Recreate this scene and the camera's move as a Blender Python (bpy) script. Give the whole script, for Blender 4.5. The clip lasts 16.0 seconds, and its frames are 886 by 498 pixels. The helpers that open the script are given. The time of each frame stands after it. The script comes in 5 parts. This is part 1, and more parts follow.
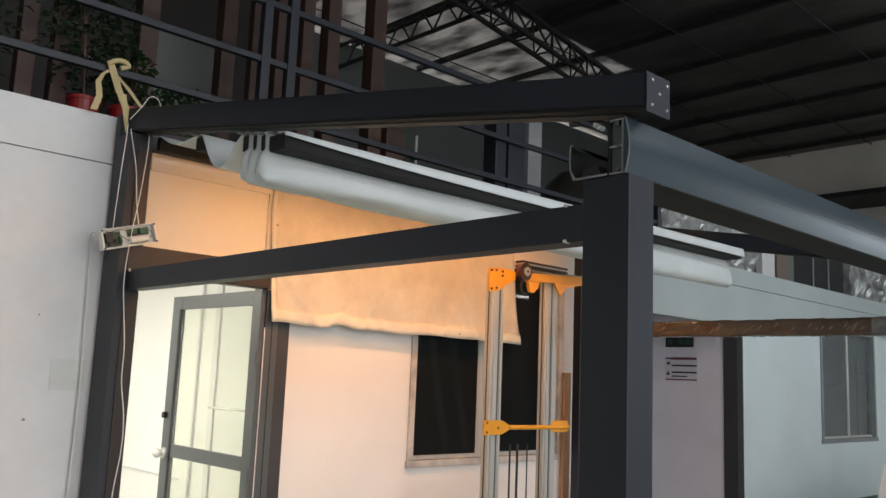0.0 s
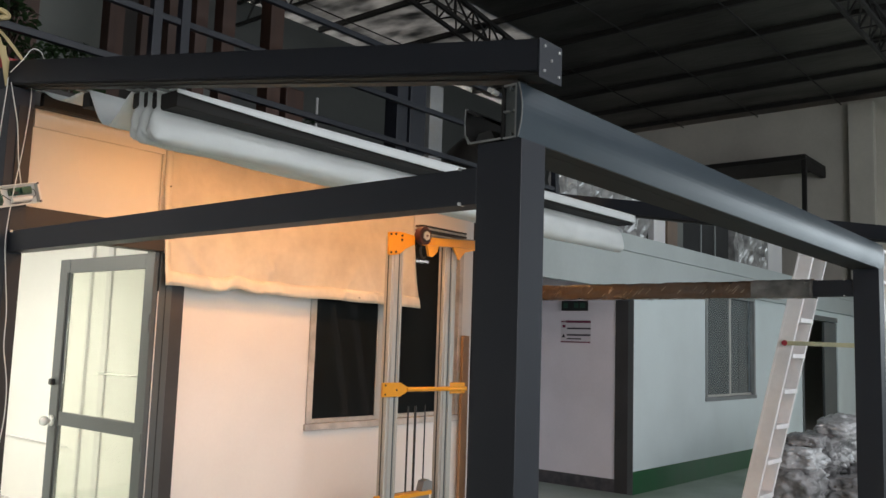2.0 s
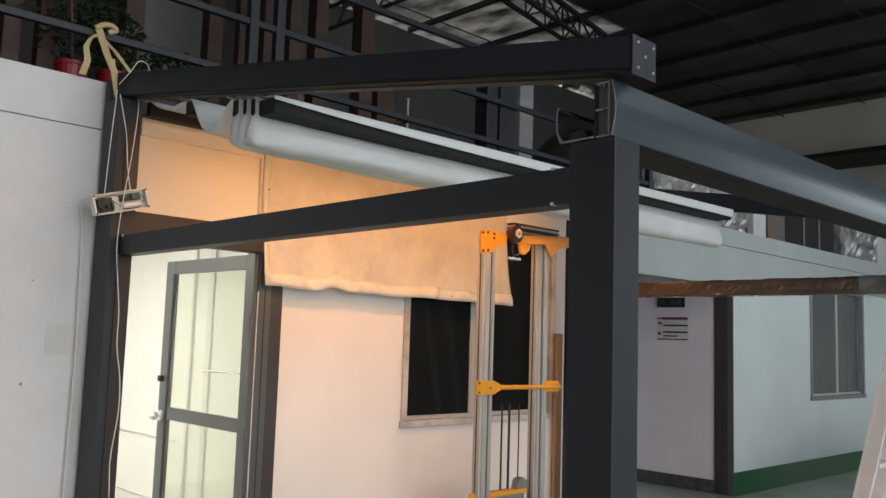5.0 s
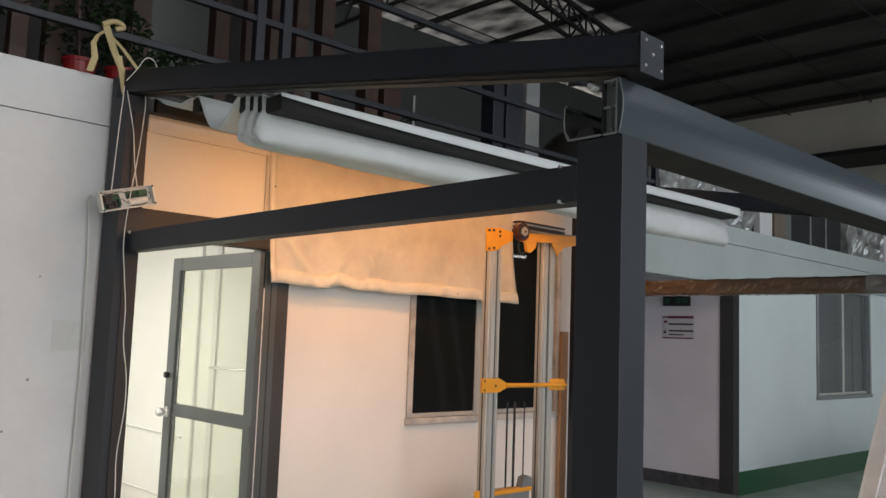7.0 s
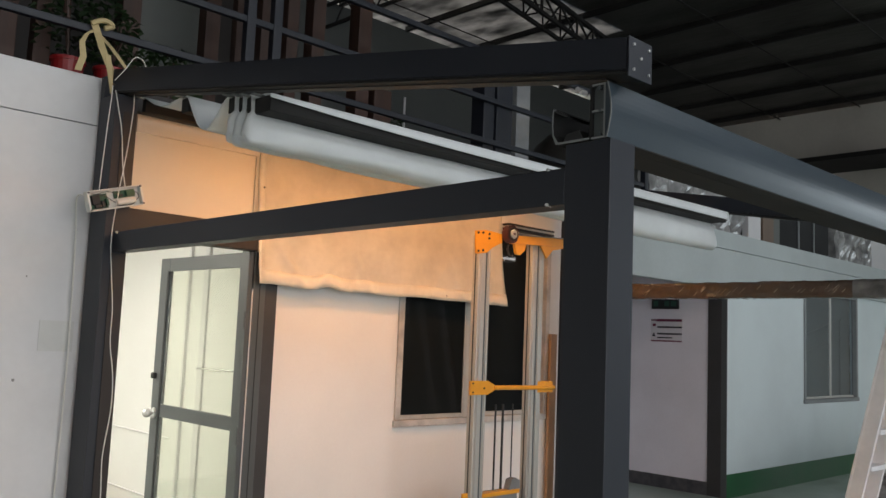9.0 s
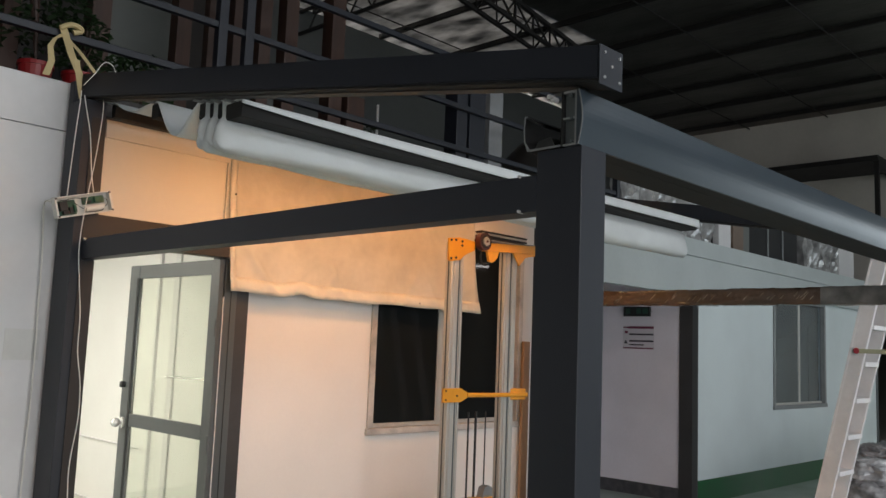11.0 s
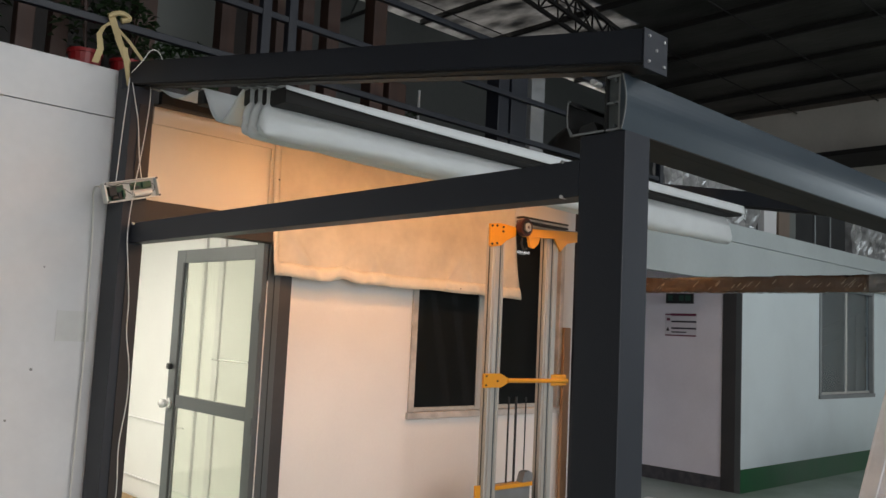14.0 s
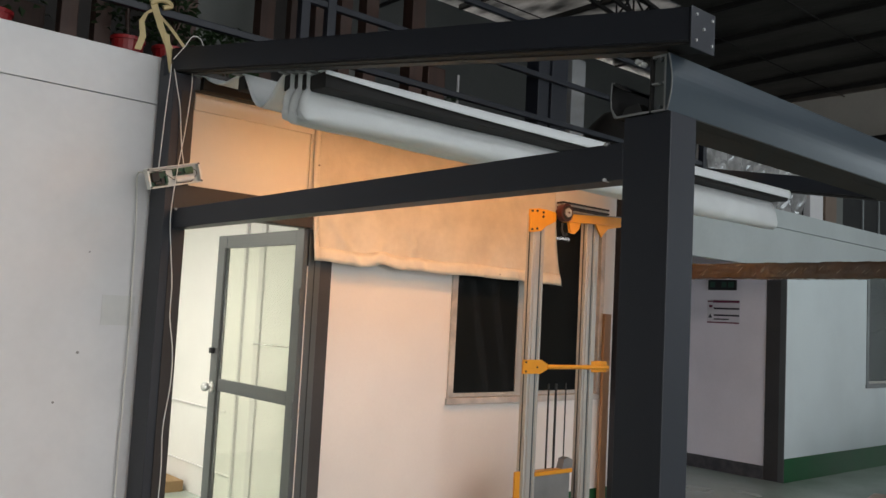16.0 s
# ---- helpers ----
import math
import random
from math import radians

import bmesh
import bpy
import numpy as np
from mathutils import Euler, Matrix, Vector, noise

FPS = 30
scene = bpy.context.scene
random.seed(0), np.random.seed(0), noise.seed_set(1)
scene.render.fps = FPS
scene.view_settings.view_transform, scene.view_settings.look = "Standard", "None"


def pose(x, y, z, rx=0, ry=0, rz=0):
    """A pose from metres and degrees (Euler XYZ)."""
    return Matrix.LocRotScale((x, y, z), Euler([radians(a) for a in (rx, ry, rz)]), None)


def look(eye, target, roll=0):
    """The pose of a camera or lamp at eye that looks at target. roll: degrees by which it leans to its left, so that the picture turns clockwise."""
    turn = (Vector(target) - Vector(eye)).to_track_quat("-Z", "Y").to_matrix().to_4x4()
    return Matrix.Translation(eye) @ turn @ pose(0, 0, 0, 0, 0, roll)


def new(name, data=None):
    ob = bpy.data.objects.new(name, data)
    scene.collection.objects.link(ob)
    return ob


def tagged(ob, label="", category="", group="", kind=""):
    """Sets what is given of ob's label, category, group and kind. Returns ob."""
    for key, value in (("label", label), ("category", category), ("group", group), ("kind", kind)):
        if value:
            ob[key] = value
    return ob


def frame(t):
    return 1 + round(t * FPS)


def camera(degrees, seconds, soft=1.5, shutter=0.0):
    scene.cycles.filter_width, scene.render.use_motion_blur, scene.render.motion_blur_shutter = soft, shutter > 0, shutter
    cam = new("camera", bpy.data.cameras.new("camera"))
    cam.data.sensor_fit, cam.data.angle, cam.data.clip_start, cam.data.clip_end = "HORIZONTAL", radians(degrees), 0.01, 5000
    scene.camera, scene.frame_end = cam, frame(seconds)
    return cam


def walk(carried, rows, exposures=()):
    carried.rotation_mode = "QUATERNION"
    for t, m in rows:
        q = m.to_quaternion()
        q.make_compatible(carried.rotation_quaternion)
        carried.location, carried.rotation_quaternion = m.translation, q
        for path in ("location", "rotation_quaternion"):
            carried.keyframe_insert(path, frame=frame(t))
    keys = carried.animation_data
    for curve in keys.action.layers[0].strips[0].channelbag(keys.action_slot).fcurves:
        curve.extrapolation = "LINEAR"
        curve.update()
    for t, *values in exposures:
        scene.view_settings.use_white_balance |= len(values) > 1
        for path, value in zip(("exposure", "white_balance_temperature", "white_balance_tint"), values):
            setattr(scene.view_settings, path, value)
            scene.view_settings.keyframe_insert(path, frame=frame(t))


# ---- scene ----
cam = camera(54.86, 16.0)
PATH = [
    (0, pose(-1.7371, -1.1845, 1.5368, 98.576, -2.358, -43.822)),
    (0.5, pose(-1.7405, -1.1917, 1.5307, 98.415, -2.443, -44.192)),
    (1, pose(-1.7432, -1.1920, 1.5276, 98.009, -2.365, -45.861)),
    (1.5, pose(-1.7380, -1.1983, 1.5276, 97.184, -2.249, -48.266)),
    (2, pose(-1.7341, -1.2108, 1.5261, 96.500, -1.892, -50.323)),
    (2.5, pose(-1.7345, -1.2203, 1.5245, 96.299, -1.603, -50.633)),
    (3, pose(-1.7303, -1.2170, 1.5324, 96.497, -1.365, -48.717)),
    (3.5, pose(-1.7349, -1.2148, 1.5349, 96.684, -1.381, -45.455)),
    (6, pose(-1.7498, -1.2143, 1.5359, 95.971, -1.823, -43.915)),
    (6.5, pose(-1.7482, -1.2108, 1.5356, 96.003, -1.724, -43.696)),
    (7, pose(-1.7496, -1.2112, 1.5343, 95.917, -2.096, -43.838)),
    (7.5, pose(-1.7565, -1.2138, 1.5338, 95.073, -3.060, -43.568)),
    (8, pose(-1.7526, -1.2148, 1.5349, 94.605, -2.180, -43.073)),
    (8.5, pose(-1.7479, -1.2155, 1.5371, 95.385, -2.212, -43.683)),
    (11, pose(-1.7375, -1.2154, 1.5346, 96.648, -2.227, -46.287)),
    (11.5, pose(-1.7434, -1.2122, 1.5329, 96.673, -2.437, -45.556)),
    (12, pose(-1.7497, -1.2110, 1.5299, 96.332, -2.616, -44.337)),
    (12.5, pose(-1.7552, -1.2077, 1.5300, 96.017, -2.843, -43.387)),
    (13, pose(-1.7585, -1.2092, 1.5276, 95.877, -3.035, -43.014)),
    (13.5, pose(-1.7521, -1.2130, 1.5282, 95.577, -2.900, -43.145)),
    (14, pose(-1.7490, -1.2196, 1.5302, 95.596, -2.714, -43.625)),
    (14.5, pose(-1.7476, -1.2218, 1.5299, 95.673, -2.520, -43.979)),
    (15, pose(-1.7509, -1.2264, 1.5290, 95.435, -2.360, -42.851)),
    (15.5, pose(-1.7509, -1.2170, 1.5271, 95.237, -2.652, -41.350)),
    (16, pose(-1.7405, -1.2001, 1.5256, 94.560, -2.957, -41.063)),
]
walk(cam, PATH, exposures=[(0.0, 0.10), (3.7, 0.10), (6.0, -0.06), (8.5, -0.12), (11.0, -0.17), (16.0, -0.15)])

# ---- light ----
world = bpy.data.worlds.new("world")
scene.world = world
world.use_nodes = True
wn = world.node_tree.nodes
sky = wn.new("ShaderNodeTexSky")
sky.sky_type = "NISHITA"
sky.sun_disc = False
sky.sun_elevation, sky.sun_rotation = radians(40), radians(160)
sky.dust_density, sky.ozone_density = 8.0, 0.0
wn["Background"].inputs["Strength"].default_value = 0.15
world.node_tree.links.new(sky.outputs["Color"], wn["Background"].inputs["Color"])


def area_lamp(name, m, sx, sy, power, colour):
    data = bpy.data.lights.new(name, "AREA")
    data.shape, data.size, data.size_y, data.energy, data.color = "RECTANGLE", sx, sy, power, colour
    ob = new(name, data)
    ob.matrix_world = m
    return ob


# daylight in the great doorway behind the camera
area_lamp("doorway_daylight", look((-1.6, -10.8, 2.9), (-1.6, 0.0, 2.2)), 11.0, 5.2, 690, (0.92, 0.945, 1.0))
# overhead daylight added below assumed roof sheets, unseen behind the camera
area_lamp("assumed_roof_daylight", pose(3.0, -5.75, 6.93, 0, 0, 0), 12.0, 2.5, 400, (0.90, 0.95, 1.0))
# daylight added in an unseen high end-wall opening, for the gutter's sheen
area_lamp("added_end_daylight", look((16.9, -4.0, 3.05), (3.0, -3.0, 2.2)), 4.4, 2.6, 165, (0.80, 0.92, 1.0))
# sky in the eaves gap of the far wall
area_lamp("eaves_daylight", look((4.0, 9.86, 6.87), (4.0, 4.0, 7.3)), 25.0, 0.05, 75, (1.0, 0.97, 0.9))
# warm strip under the sliding beam
area_lamp("strip_light_glow", pose(1.90, 2.46, 2.535, 30, 0, 0), 3.2, 0.018, 16.8, (1.0, 0.405, 0.13))
# the same strip under the first gathered beam
area_lamp("strip_light_glow", pose(1.90, 2.032, 2.462, 0, 0, 0), 3.2, 0.018, 14.0, (1.0, 0.405, 0.13))
# ceiling tube inside the cabin
area_lamp("cabin_tube_glow", pose(-0.45, 5.0, 2.42, 0, 0, 0), 0.12, 1.2, 80, (1.0, 0.93, 0.81))


# ---- materials ----
def material(name, base, rough=0.5, metal=0.0, vary=0.12, grain=30.0, blotch=2.0, bump=0.05, second=None, stretch=(1, 1, 1), coat=0.0, rand=0.0):
    m = bpy.data.materials.new(name)
    m.use_nodes = True
    t = m.node_tree
    n, l = t.nodes, t.links
    b = n["Principled BSDF"]
    b.inputs["Metallic"].default_value = metal
    b.inputs["Coat Weight"].default_value = coat
    geo = n.new("ShaderNodeTexCoord")
    mp = n.new("ShaderNodeMapping")
    mp.inputs["Scale"].default_value = stretch
    l.new(geo.outputs["Object"], mp.inputs["Vector"])
    fine = n.new("ShaderNodeTexNoise")
    fine.inputs["Scale"].default_value, fine.inputs["Detail"].default_value = grain, 6
    big = n.new("ShaderNodeTexNoise")
    big.inputs["Scale"].default_value, big.inputs["Detail"].default_value = blotch, 4
    for k in (fine, big):
        l.new(mp.outputs["Vector"], k.inputs["Vector"])
    mix = n.new("ShaderNodeMix")
    mix.data_type = "RGBA"
    dark = second or tuple(c * (1 - 2.2 * vary) for c in base)
    mix.inputs["A"].default_value = (*dark, 1)
    mix.inputs["B"].default_value = (*base, 1)
    ramp = n.new("ShaderNodeMapRange")
    ramp.inputs["From Min"].default_value, ramp.inputs["From Max"].default_value = 0.3, 0.62
    l.new(big.outputs["Fac"], ramp.inputs["Value"])
    l.new(ramp.outputs["Result"], mix.inputs["Factor"])
    mix2 = n.new("ShaderNodeMix")
    mix2.data_type, mix2.blend_type = "RGBA", "MULTIPLY"
    mix2.inputs["Factor"].default_value = min(1.0, vary * 3)
    l.new(mix.outputs["Result"], mix2.inputs["A"])
    cr = n.new("ShaderNodeMapRange")
    cr.inputs["To Min"].default_value, cr.inputs["To Max"].default_value = 0.72, 1.2
    l.new(fine.outputs["Fac"], cr.inputs["Value"])
    l.new(cr.outputs["Result"], mix2.inputs["B"])
    out = mix2.outputs["Result"]
    if rand:
        info = n.new("ShaderNodeObjectInfo")
        hsv = n.new("ShaderNodeHueSaturation")
        rr = n.new("ShaderNodeMapRange")
        rr.inputs["To Min"].default_value, rr.inputs["To Max"].default_value = 1 - rand, 1 + rand
        l.new(info.outputs["Random"], rr.inputs["Value"])
        l.new(rr.outputs["Result"], hsv.inputs["Value"])
        l.new(out, hsv.inputs["Color"])
        out = hsv.outputs["Color"]
    l.new(out, b.inputs["Base Color"])
    rg = n.new("ShaderNodeMapRange")
    rg.inputs["To Min"].default_value, rg.inputs["To Max"].default_value = max(0.02, rough - 0.1), min(1, rough + 0.1)
    l.new(big.outputs["Fac"], rg.inputs["Value"])
    l.new(rg.outputs["Result"], b.inputs["Roughness"])
    if bump:
        bp = n.new("ShaderNodeBump")
        bp.inputs["Strength"].default_value, bp.inputs["Distance"].default_value = bump, 0.01
        l.new(fine.outputs["Fac"], bp.inputs["Height"])
        l.new(bp.outputs["Normal"], b.inputs["Normal"])
    return m


def glow(name, colour, strength):
    m = bpy.data.materials.new(name)
    m.use_nodes = True
    b = m.node_tree.nodes["Principled BSDF"]
    b.inputs["Base Color"].default_value = (*colour, 1)
    b.inputs["Emission Color"].default_value = (*colour, 1)
    b.inputs["Emission Strength"].default_value = strength
    return m


def clear(name, colour, rough=0.02, ior=1.45, weight=1.0):
    m = bpy.data.materials.new(name)
    m.use_nodes = True
    b = m.node_tree.nodes["Principled BSDF"]
    b.inputs["Base Color"].default_value = (*colour, 1)
    b.inputs["Roughness"].default_value = rough
    b.inputs["IOR"].default_value = ior
    b.inputs["Transmission Weight"].default_value = weight
    return m


def let_light_through(m, share, colour, follow=False):
    t = m.node_tree
    n, l = t.nodes, t.links
    tr = n.new("ShaderNodeBsdfTranslucent")
    tr.inputs["Color"].default_value = (*colour, 1)
    if follow:
        l.new(n["Principled BSDF"].inputs["Base Color"].links[0].from_socket, tr.inputs["Color"])
    mix = n.new("ShaderNodeMixShader")
    mix.inputs["Fac"].default_value = share
    l.new(n["Principled BSDF"].outputs["BSDF"], mix.inputs[1])
    l.new(tr.outputs["BSDF"], mix.inputs[2])
    l.new(mix.outputs["Shader"], n["Material Output"].inputs["Surface"])


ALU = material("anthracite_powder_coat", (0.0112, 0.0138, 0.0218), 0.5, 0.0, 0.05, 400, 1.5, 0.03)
# near black: shade under cloth, rail and gutter is put into this colour
CARRIER = material("near_black_beam_shade", (0.005, 0.0045, 0.0045), 0.75, 0.0, 0.05, 200, 2, 0.03)
# anthracite lightened: part of the face's daylight sheen is in the colour
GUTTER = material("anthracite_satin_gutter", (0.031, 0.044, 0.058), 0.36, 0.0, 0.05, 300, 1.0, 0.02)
RAW = material("cut_aluminium", (0.26, 0.265, 0.27), 0.5, 0.4, 0.1, 120, 6, 0.05)
MASTALU = material("mast_aluminium", (0.50, 0.49, 0.46), 0.48, 0.35, 0.08, 90, 3, 0.04, stretch=(8, 8, 0.4))
MASTDIM = material("dull_window_aluminium", (0.22, 0.235, 0.24), 0.5, 0.2, 0.1, 60, 4, 0.04)
SCREW = material("bright_screw", (0.8, 0.8, 0.8), 0.25, 0.6, 0.03, 50, 5, 0)
WHITE = material("white_cabin_paint", (0.79, 0.755, 0.725), 0.55, 0.0, 0.035, 60, 1.3, 0.03)
PANEL = material("white_sandwich_panel", (0.71, 0.70, 0.71), 0.42, 0.0, 0.055, 22, 1.6, 0.03)
WHITECOOL = material("cool_white_cabin_paint", (0.66, 0.74, 0.76), 0.5, 0.0, 0.045, 40, 1.2, 0.03)
# cabin white darkened: dimmer light on the fascia is put into the colour
FASCIA = material("shaded_fascia_white", (0.45, 0.50, 0.505), 0.5, 0.0, 0.07, 30, 1.0, 0.03)
LILAC = material("lilac_white_paint", (0.83, 0.79, 0.86), 0.5, 0.0, 0.05, 40, 1.2, 0.03)
ROOMWHITE = material("bright_room_paint", (0.83, 0.825, 0.81), 0.55, 0.0, 0.03, 50, 1.2, 0.02)
GREEN = material("green_skirting_paint", (0.012, 0.10, 0.035), 0.45, 0.0, 0.1, 40, 3, 0.04)
FLOOR = material("sealed_concrete_floor", (0.44, 0.52, 0.47), 0.24, 0.0, 0.14, 25, 0.8, 0.04)
FABRIC = material("white_roof_fabric", (0.78, 0.81, 0.825), 0.62, 0.0, 0.05, 90, 4, 0.06)
let_light_through(FABRIC, 0.14, (0.8, 0.85, 0.85))
SHEET = material("cream_plastic_sheet", (0.585, 0.535, 0.445), 0.5, 0.0, 0.1, 25, 4, 0.15)
HEM = material("pale_sheet_hem", (0.68, 0.635, 0.54), 0.5, 0.0, 0.08, 25, 4, 0.12)
BOARD = material("cream_board", (0.73, 0.67, 0.565), 0.5, 0.0, 0.03, 30, 1.5, 0.03)
BROWN = material("brown_steel_paint", (0.019, 0.0135, 0.0115), 0.5, 0.0, 0.12, 60, 3, 0.05)
DOORGREY = material("grey_door_aluminium", (0.085, 0.095, 0.10), 0.4, 0.0, 0.05, 80, 2, 0.02)
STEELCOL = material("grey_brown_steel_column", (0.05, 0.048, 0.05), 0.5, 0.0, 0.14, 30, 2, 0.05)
YELLOW = material("orange_yellow_enamel", (0.78, 0.33, 0.02), 0.38, 0.0, 0.08, 40, 4, 0.03)
RED = material("dark_red_wheel", (0.055, 0.012, 0.013), 0.4, 0.0, 0.1, 40, 5, 0.03)
RUBBER = material("black_rubber", (0.015, 0.015, 0.016), 0.6, 0.0, 0.05, 60, 5, 0.05)
WOOD = material("dark_red_timber", (0.058, 0.027, 0.018), 0.55, 0.0, 0.2, 18, 2, 0.12, stretch=(6, 6, 0.5))
BLUESTEEL = material("navy_railing_paint", (0.014, 0.017, 0.026), 0.45, 0.0, 0.1, 50, 3, 0.03)
ROOFSHEET = material("silvery_roof_foil", (0.20, 0.195, 0.18), 0.48, 0.75, 0.25, 5, 0.7, 0.9, stretch=(2.2, 0.7, 1))
SKYLIGHT = material("stained_translucent_sheet", (0.54, 0.55, 0.545), 0.5, 0.0, 0.32, 5.0, 1.6, 0.3, second=(0.10, 0.105, 0.105), stretch=(1.6, 0.8, 1))
let_light_through(SKYLIGHT, 0.75, (1, 1, 1), True)
DARKSTEEL = material("dark_truss_steel", (0.020, 0.018, 0.017), 0.6, 0.0, 0.15, 30, 3, 0.05)
BACKWALL = material("grey_green_hall_wall", (0.095, 0.102, 0.098), 0.7, 0.0, 0.1, 12, 0.5, 0.05)
BEIGE = material("beige_hall_plaster", (0.74, 0.695, 0.63), 0.8, 0.0, 0.08, 14, 0.6, 0.06)
WINFRAME = material("chalky_window_frame", (0.56, 0.53, 0.50), 0.55, 0.0, 0.18, 45, 7, 0.06)
# opaque pane: the dark room behind the glass is painted near black
PANE = clear("opaque_dark_pane", (0.010, 0.012, 0.013), 0.03, 1.24, 0.0)
DOORGLASS = clear("door_glass", (0.86, 0.89, 0.80), 0.03)
WRAPBROWN = material("brown_packing_film", (0.085, 0.046, 0.026), 0.15, 0.0, 0.22, 20, 4, 0.7, stretch=(1, 1.5, 1), coat=0.8)
LED = glow("warm_led", (1.0, 0.66, 0.30), 14)
TUBE = glow("cabin_tube", (1.0, 0.97, 0.9), 6)
HALLTUBE = glow("hall_tube", (1.0, 0.98, 0.95), 32)


# ---- mesh helpers ----
ORIGIN = {}


def thing(name, at, label, category, group="", kind=""):
    ob = new(name)
    ob.empty_display_size = 0.1
    ob.location = at
    ORIGIN[ob] = Vector(at)
    return tagged(ob, label, category, group, kind)


def mesh_of(name, bm, mat, smooth=False):
    me = bpy.data.meshes.new(name)
    bmesh.ops.recalc_face_normals(bm, faces=bm.faces)
    if smooth:
        for f in bm.faces:
            f.smooth = True
    bm.to_mesh(me)
    bm.free()
    me.materials.append(mat)
    return me


def part(name, bm, mat, parent, label="", smooth=False):
    o = ORIGIN[parent]
    bmesh.ops.translate(bm, verts=bm.verts, vec=-o)
    ob = new(name, mesh_of(name, bm, mat, smooth))
    ob.parent = parent
    ORIGIN[ob] = o
    return tagged(ob, label)


def solo(name, bm, mat, label, category, group="", kind="", smooth=False):
    lo = Vector((min(v.co.x for v in bm.verts), min(v.co.y for v in bm.verts), min(v.co.z for v in bm.verts)))
    hi = Vector((max(v.co.x for v in bm.verts), max(v.co.y for v in bm.verts), max(v.co.z for v in bm.verts)))
    o = Vector(((lo.x + hi.x) / 2, (lo.y + hi.y) / 2, lo.z))
    bmesh.ops.translate(bm, verts=bm.verts, vec=-o)
    ob = new(name, mesh_of(name, bm, mat, smooth))
    ob.location = o
    ORIGIN[ob] = o
    return tagged(ob, label, category, group, kind)


def box(x0, x1, y0, y1, z0, z1, bevel=0.0, bm=None):
    b = bmesh.new()
    vs = [b.verts.new((x, y, z)) for x in (x0, x1) for y in (y0, y1) for z in (z0, z1)]
    for q in ((0, 1, 3, 2), (4, 6, 7, 5), (0, 4, 5, 1), (2, 3, 7, 6), (0, 2, 6, 4), (1, 5, 7, 3)):
        b.faces.new([vs[i] for i in q])
    if bevel:
        bmesh.ops.bevel(b, geom=b.edges[:], offset=bevel, segments=2, affect="EDGES", profile=0.5)
    return join(bm, b)


def join(bm, b):
    if bm is None:
        return b
    me = bpy.data.meshes.new("tmp")
    b.to_mesh(me)
    b.free()
    bm.from_mesh(me)
    bpy.data.meshes.remove(me)
    return bm


def bar(p, q, w, h, bevel=0.0, bm=None, up=(0, 0, 1)):
    """A straight bar from p to q, w wide and h high."""
    p, q = Vector(p), Vector(q)
    d = (q - p)
    n = d.length
    d.normalize()
    s = d.cross(Vector(up))
    if s.length < 1e-4:
        s = d.cross(Vector((1, 0, 0)))
    s.normalize()
    u = s.cross(d)
    b = box(-w / 2, w / 2, 0, n, -h / 2, h / 2, bevel)
    m = Matrix(((s.x, d.x, u.x, p.x), (s.y, d.y, u.y, p.y), (s.z, d.z, u.z, p.z), (0, 0, 0, 1)))
    bmesh.ops.transform(b, matrix=m, verts=b.verts)
    return join(bm, b)


def rod(p, q, r, seg=12, bm=None, r2=None):
    p, q = Vector(p), Vector(q)
    d = q - p
    b = bmesh.new()
    bmesh.ops.create_cone(b, cap_ends=True, segments=seg, radius1=r, radius2=r if r2 is None else r2, depth=d.length)
    m = Matrix.Translation((p + q) / 2) @ d.to_track_quat("Z", "Y").to_matrix().to_4x4()
    bmesh.ops.transform(b, matrix=m, verts=b.verts)
    return join(bm, b)


def extrude(profile, x0, x1, axis="x", bm=None, closed=True):
    """A prism: profile of (a, z) pairs in the plane across the axis."""
    b = bmesh.new()
    def at(a, z, c):
        return (c, a, z) if axis == "x" else (a, c, z)
    r0 = [b.verts.new(at(a, z, x0)) for a, z in profile]
    r1 = [b.verts.new(at(a, z, x1)) for a, z in profile]
    n = len(profile)
    for i in range(n if closed else n - 1):
        b.faces.new((r0[i], r0[(i + 1) % n], r1[(i + 1) % n], r1[i]))
    if closed:
        b.faces.new(r0)
        b.faces.new(r1[::-1])
    return join(bm, b)


def wire(points, r, seg=6, sub=6):
    """A tube along a smooth line through the points."""
    pts = [Vector(p) for p in points]
    ext = [pts[0] * 2 - pts[1]] + pts + [pts[-1] * 2 - pts[-2]]
    line = []
    for i in range(1, len(ext) - 2):
        a, b0, c, d = ext[i - 1:i + 3]
        for k in range(sub):
            t = k / sub
            line.append(0.5 * (2 * b0 + (c - a) * t + (2 * a - 5 * b0 + 4 * c - d) * t * t + (3 * b0 - a - 3 * c + d) * t ** 3))
    line.append(pts[-1])
    b = bmesh.new()
    rings = []
    for i, p in enumerate(line):
        d = (line[min(i + 1, len(line) - 1)] - line[max(i - 1, 0)]).normalized()
        s = d.cross(Vector((0.3, 1, 0.2))).normalized()
        u = s.cross(d)
        rings.append([b.verts.new(p + r * (math.cos(2 * math.pi * k / seg) * s + math.sin(2 * math.pi * k / seg) * u)) for k in range(seg)])
    for A, B in zip(rings, rings[1:]):
        for k in range(seg):
            b.faces.new((A[k], A[(k + 1) % seg], B[(k + 1) % seg], B[k]))
    b.faces.new(rings[0])
    b.faces.new(rings[-1][::-1])
    return b


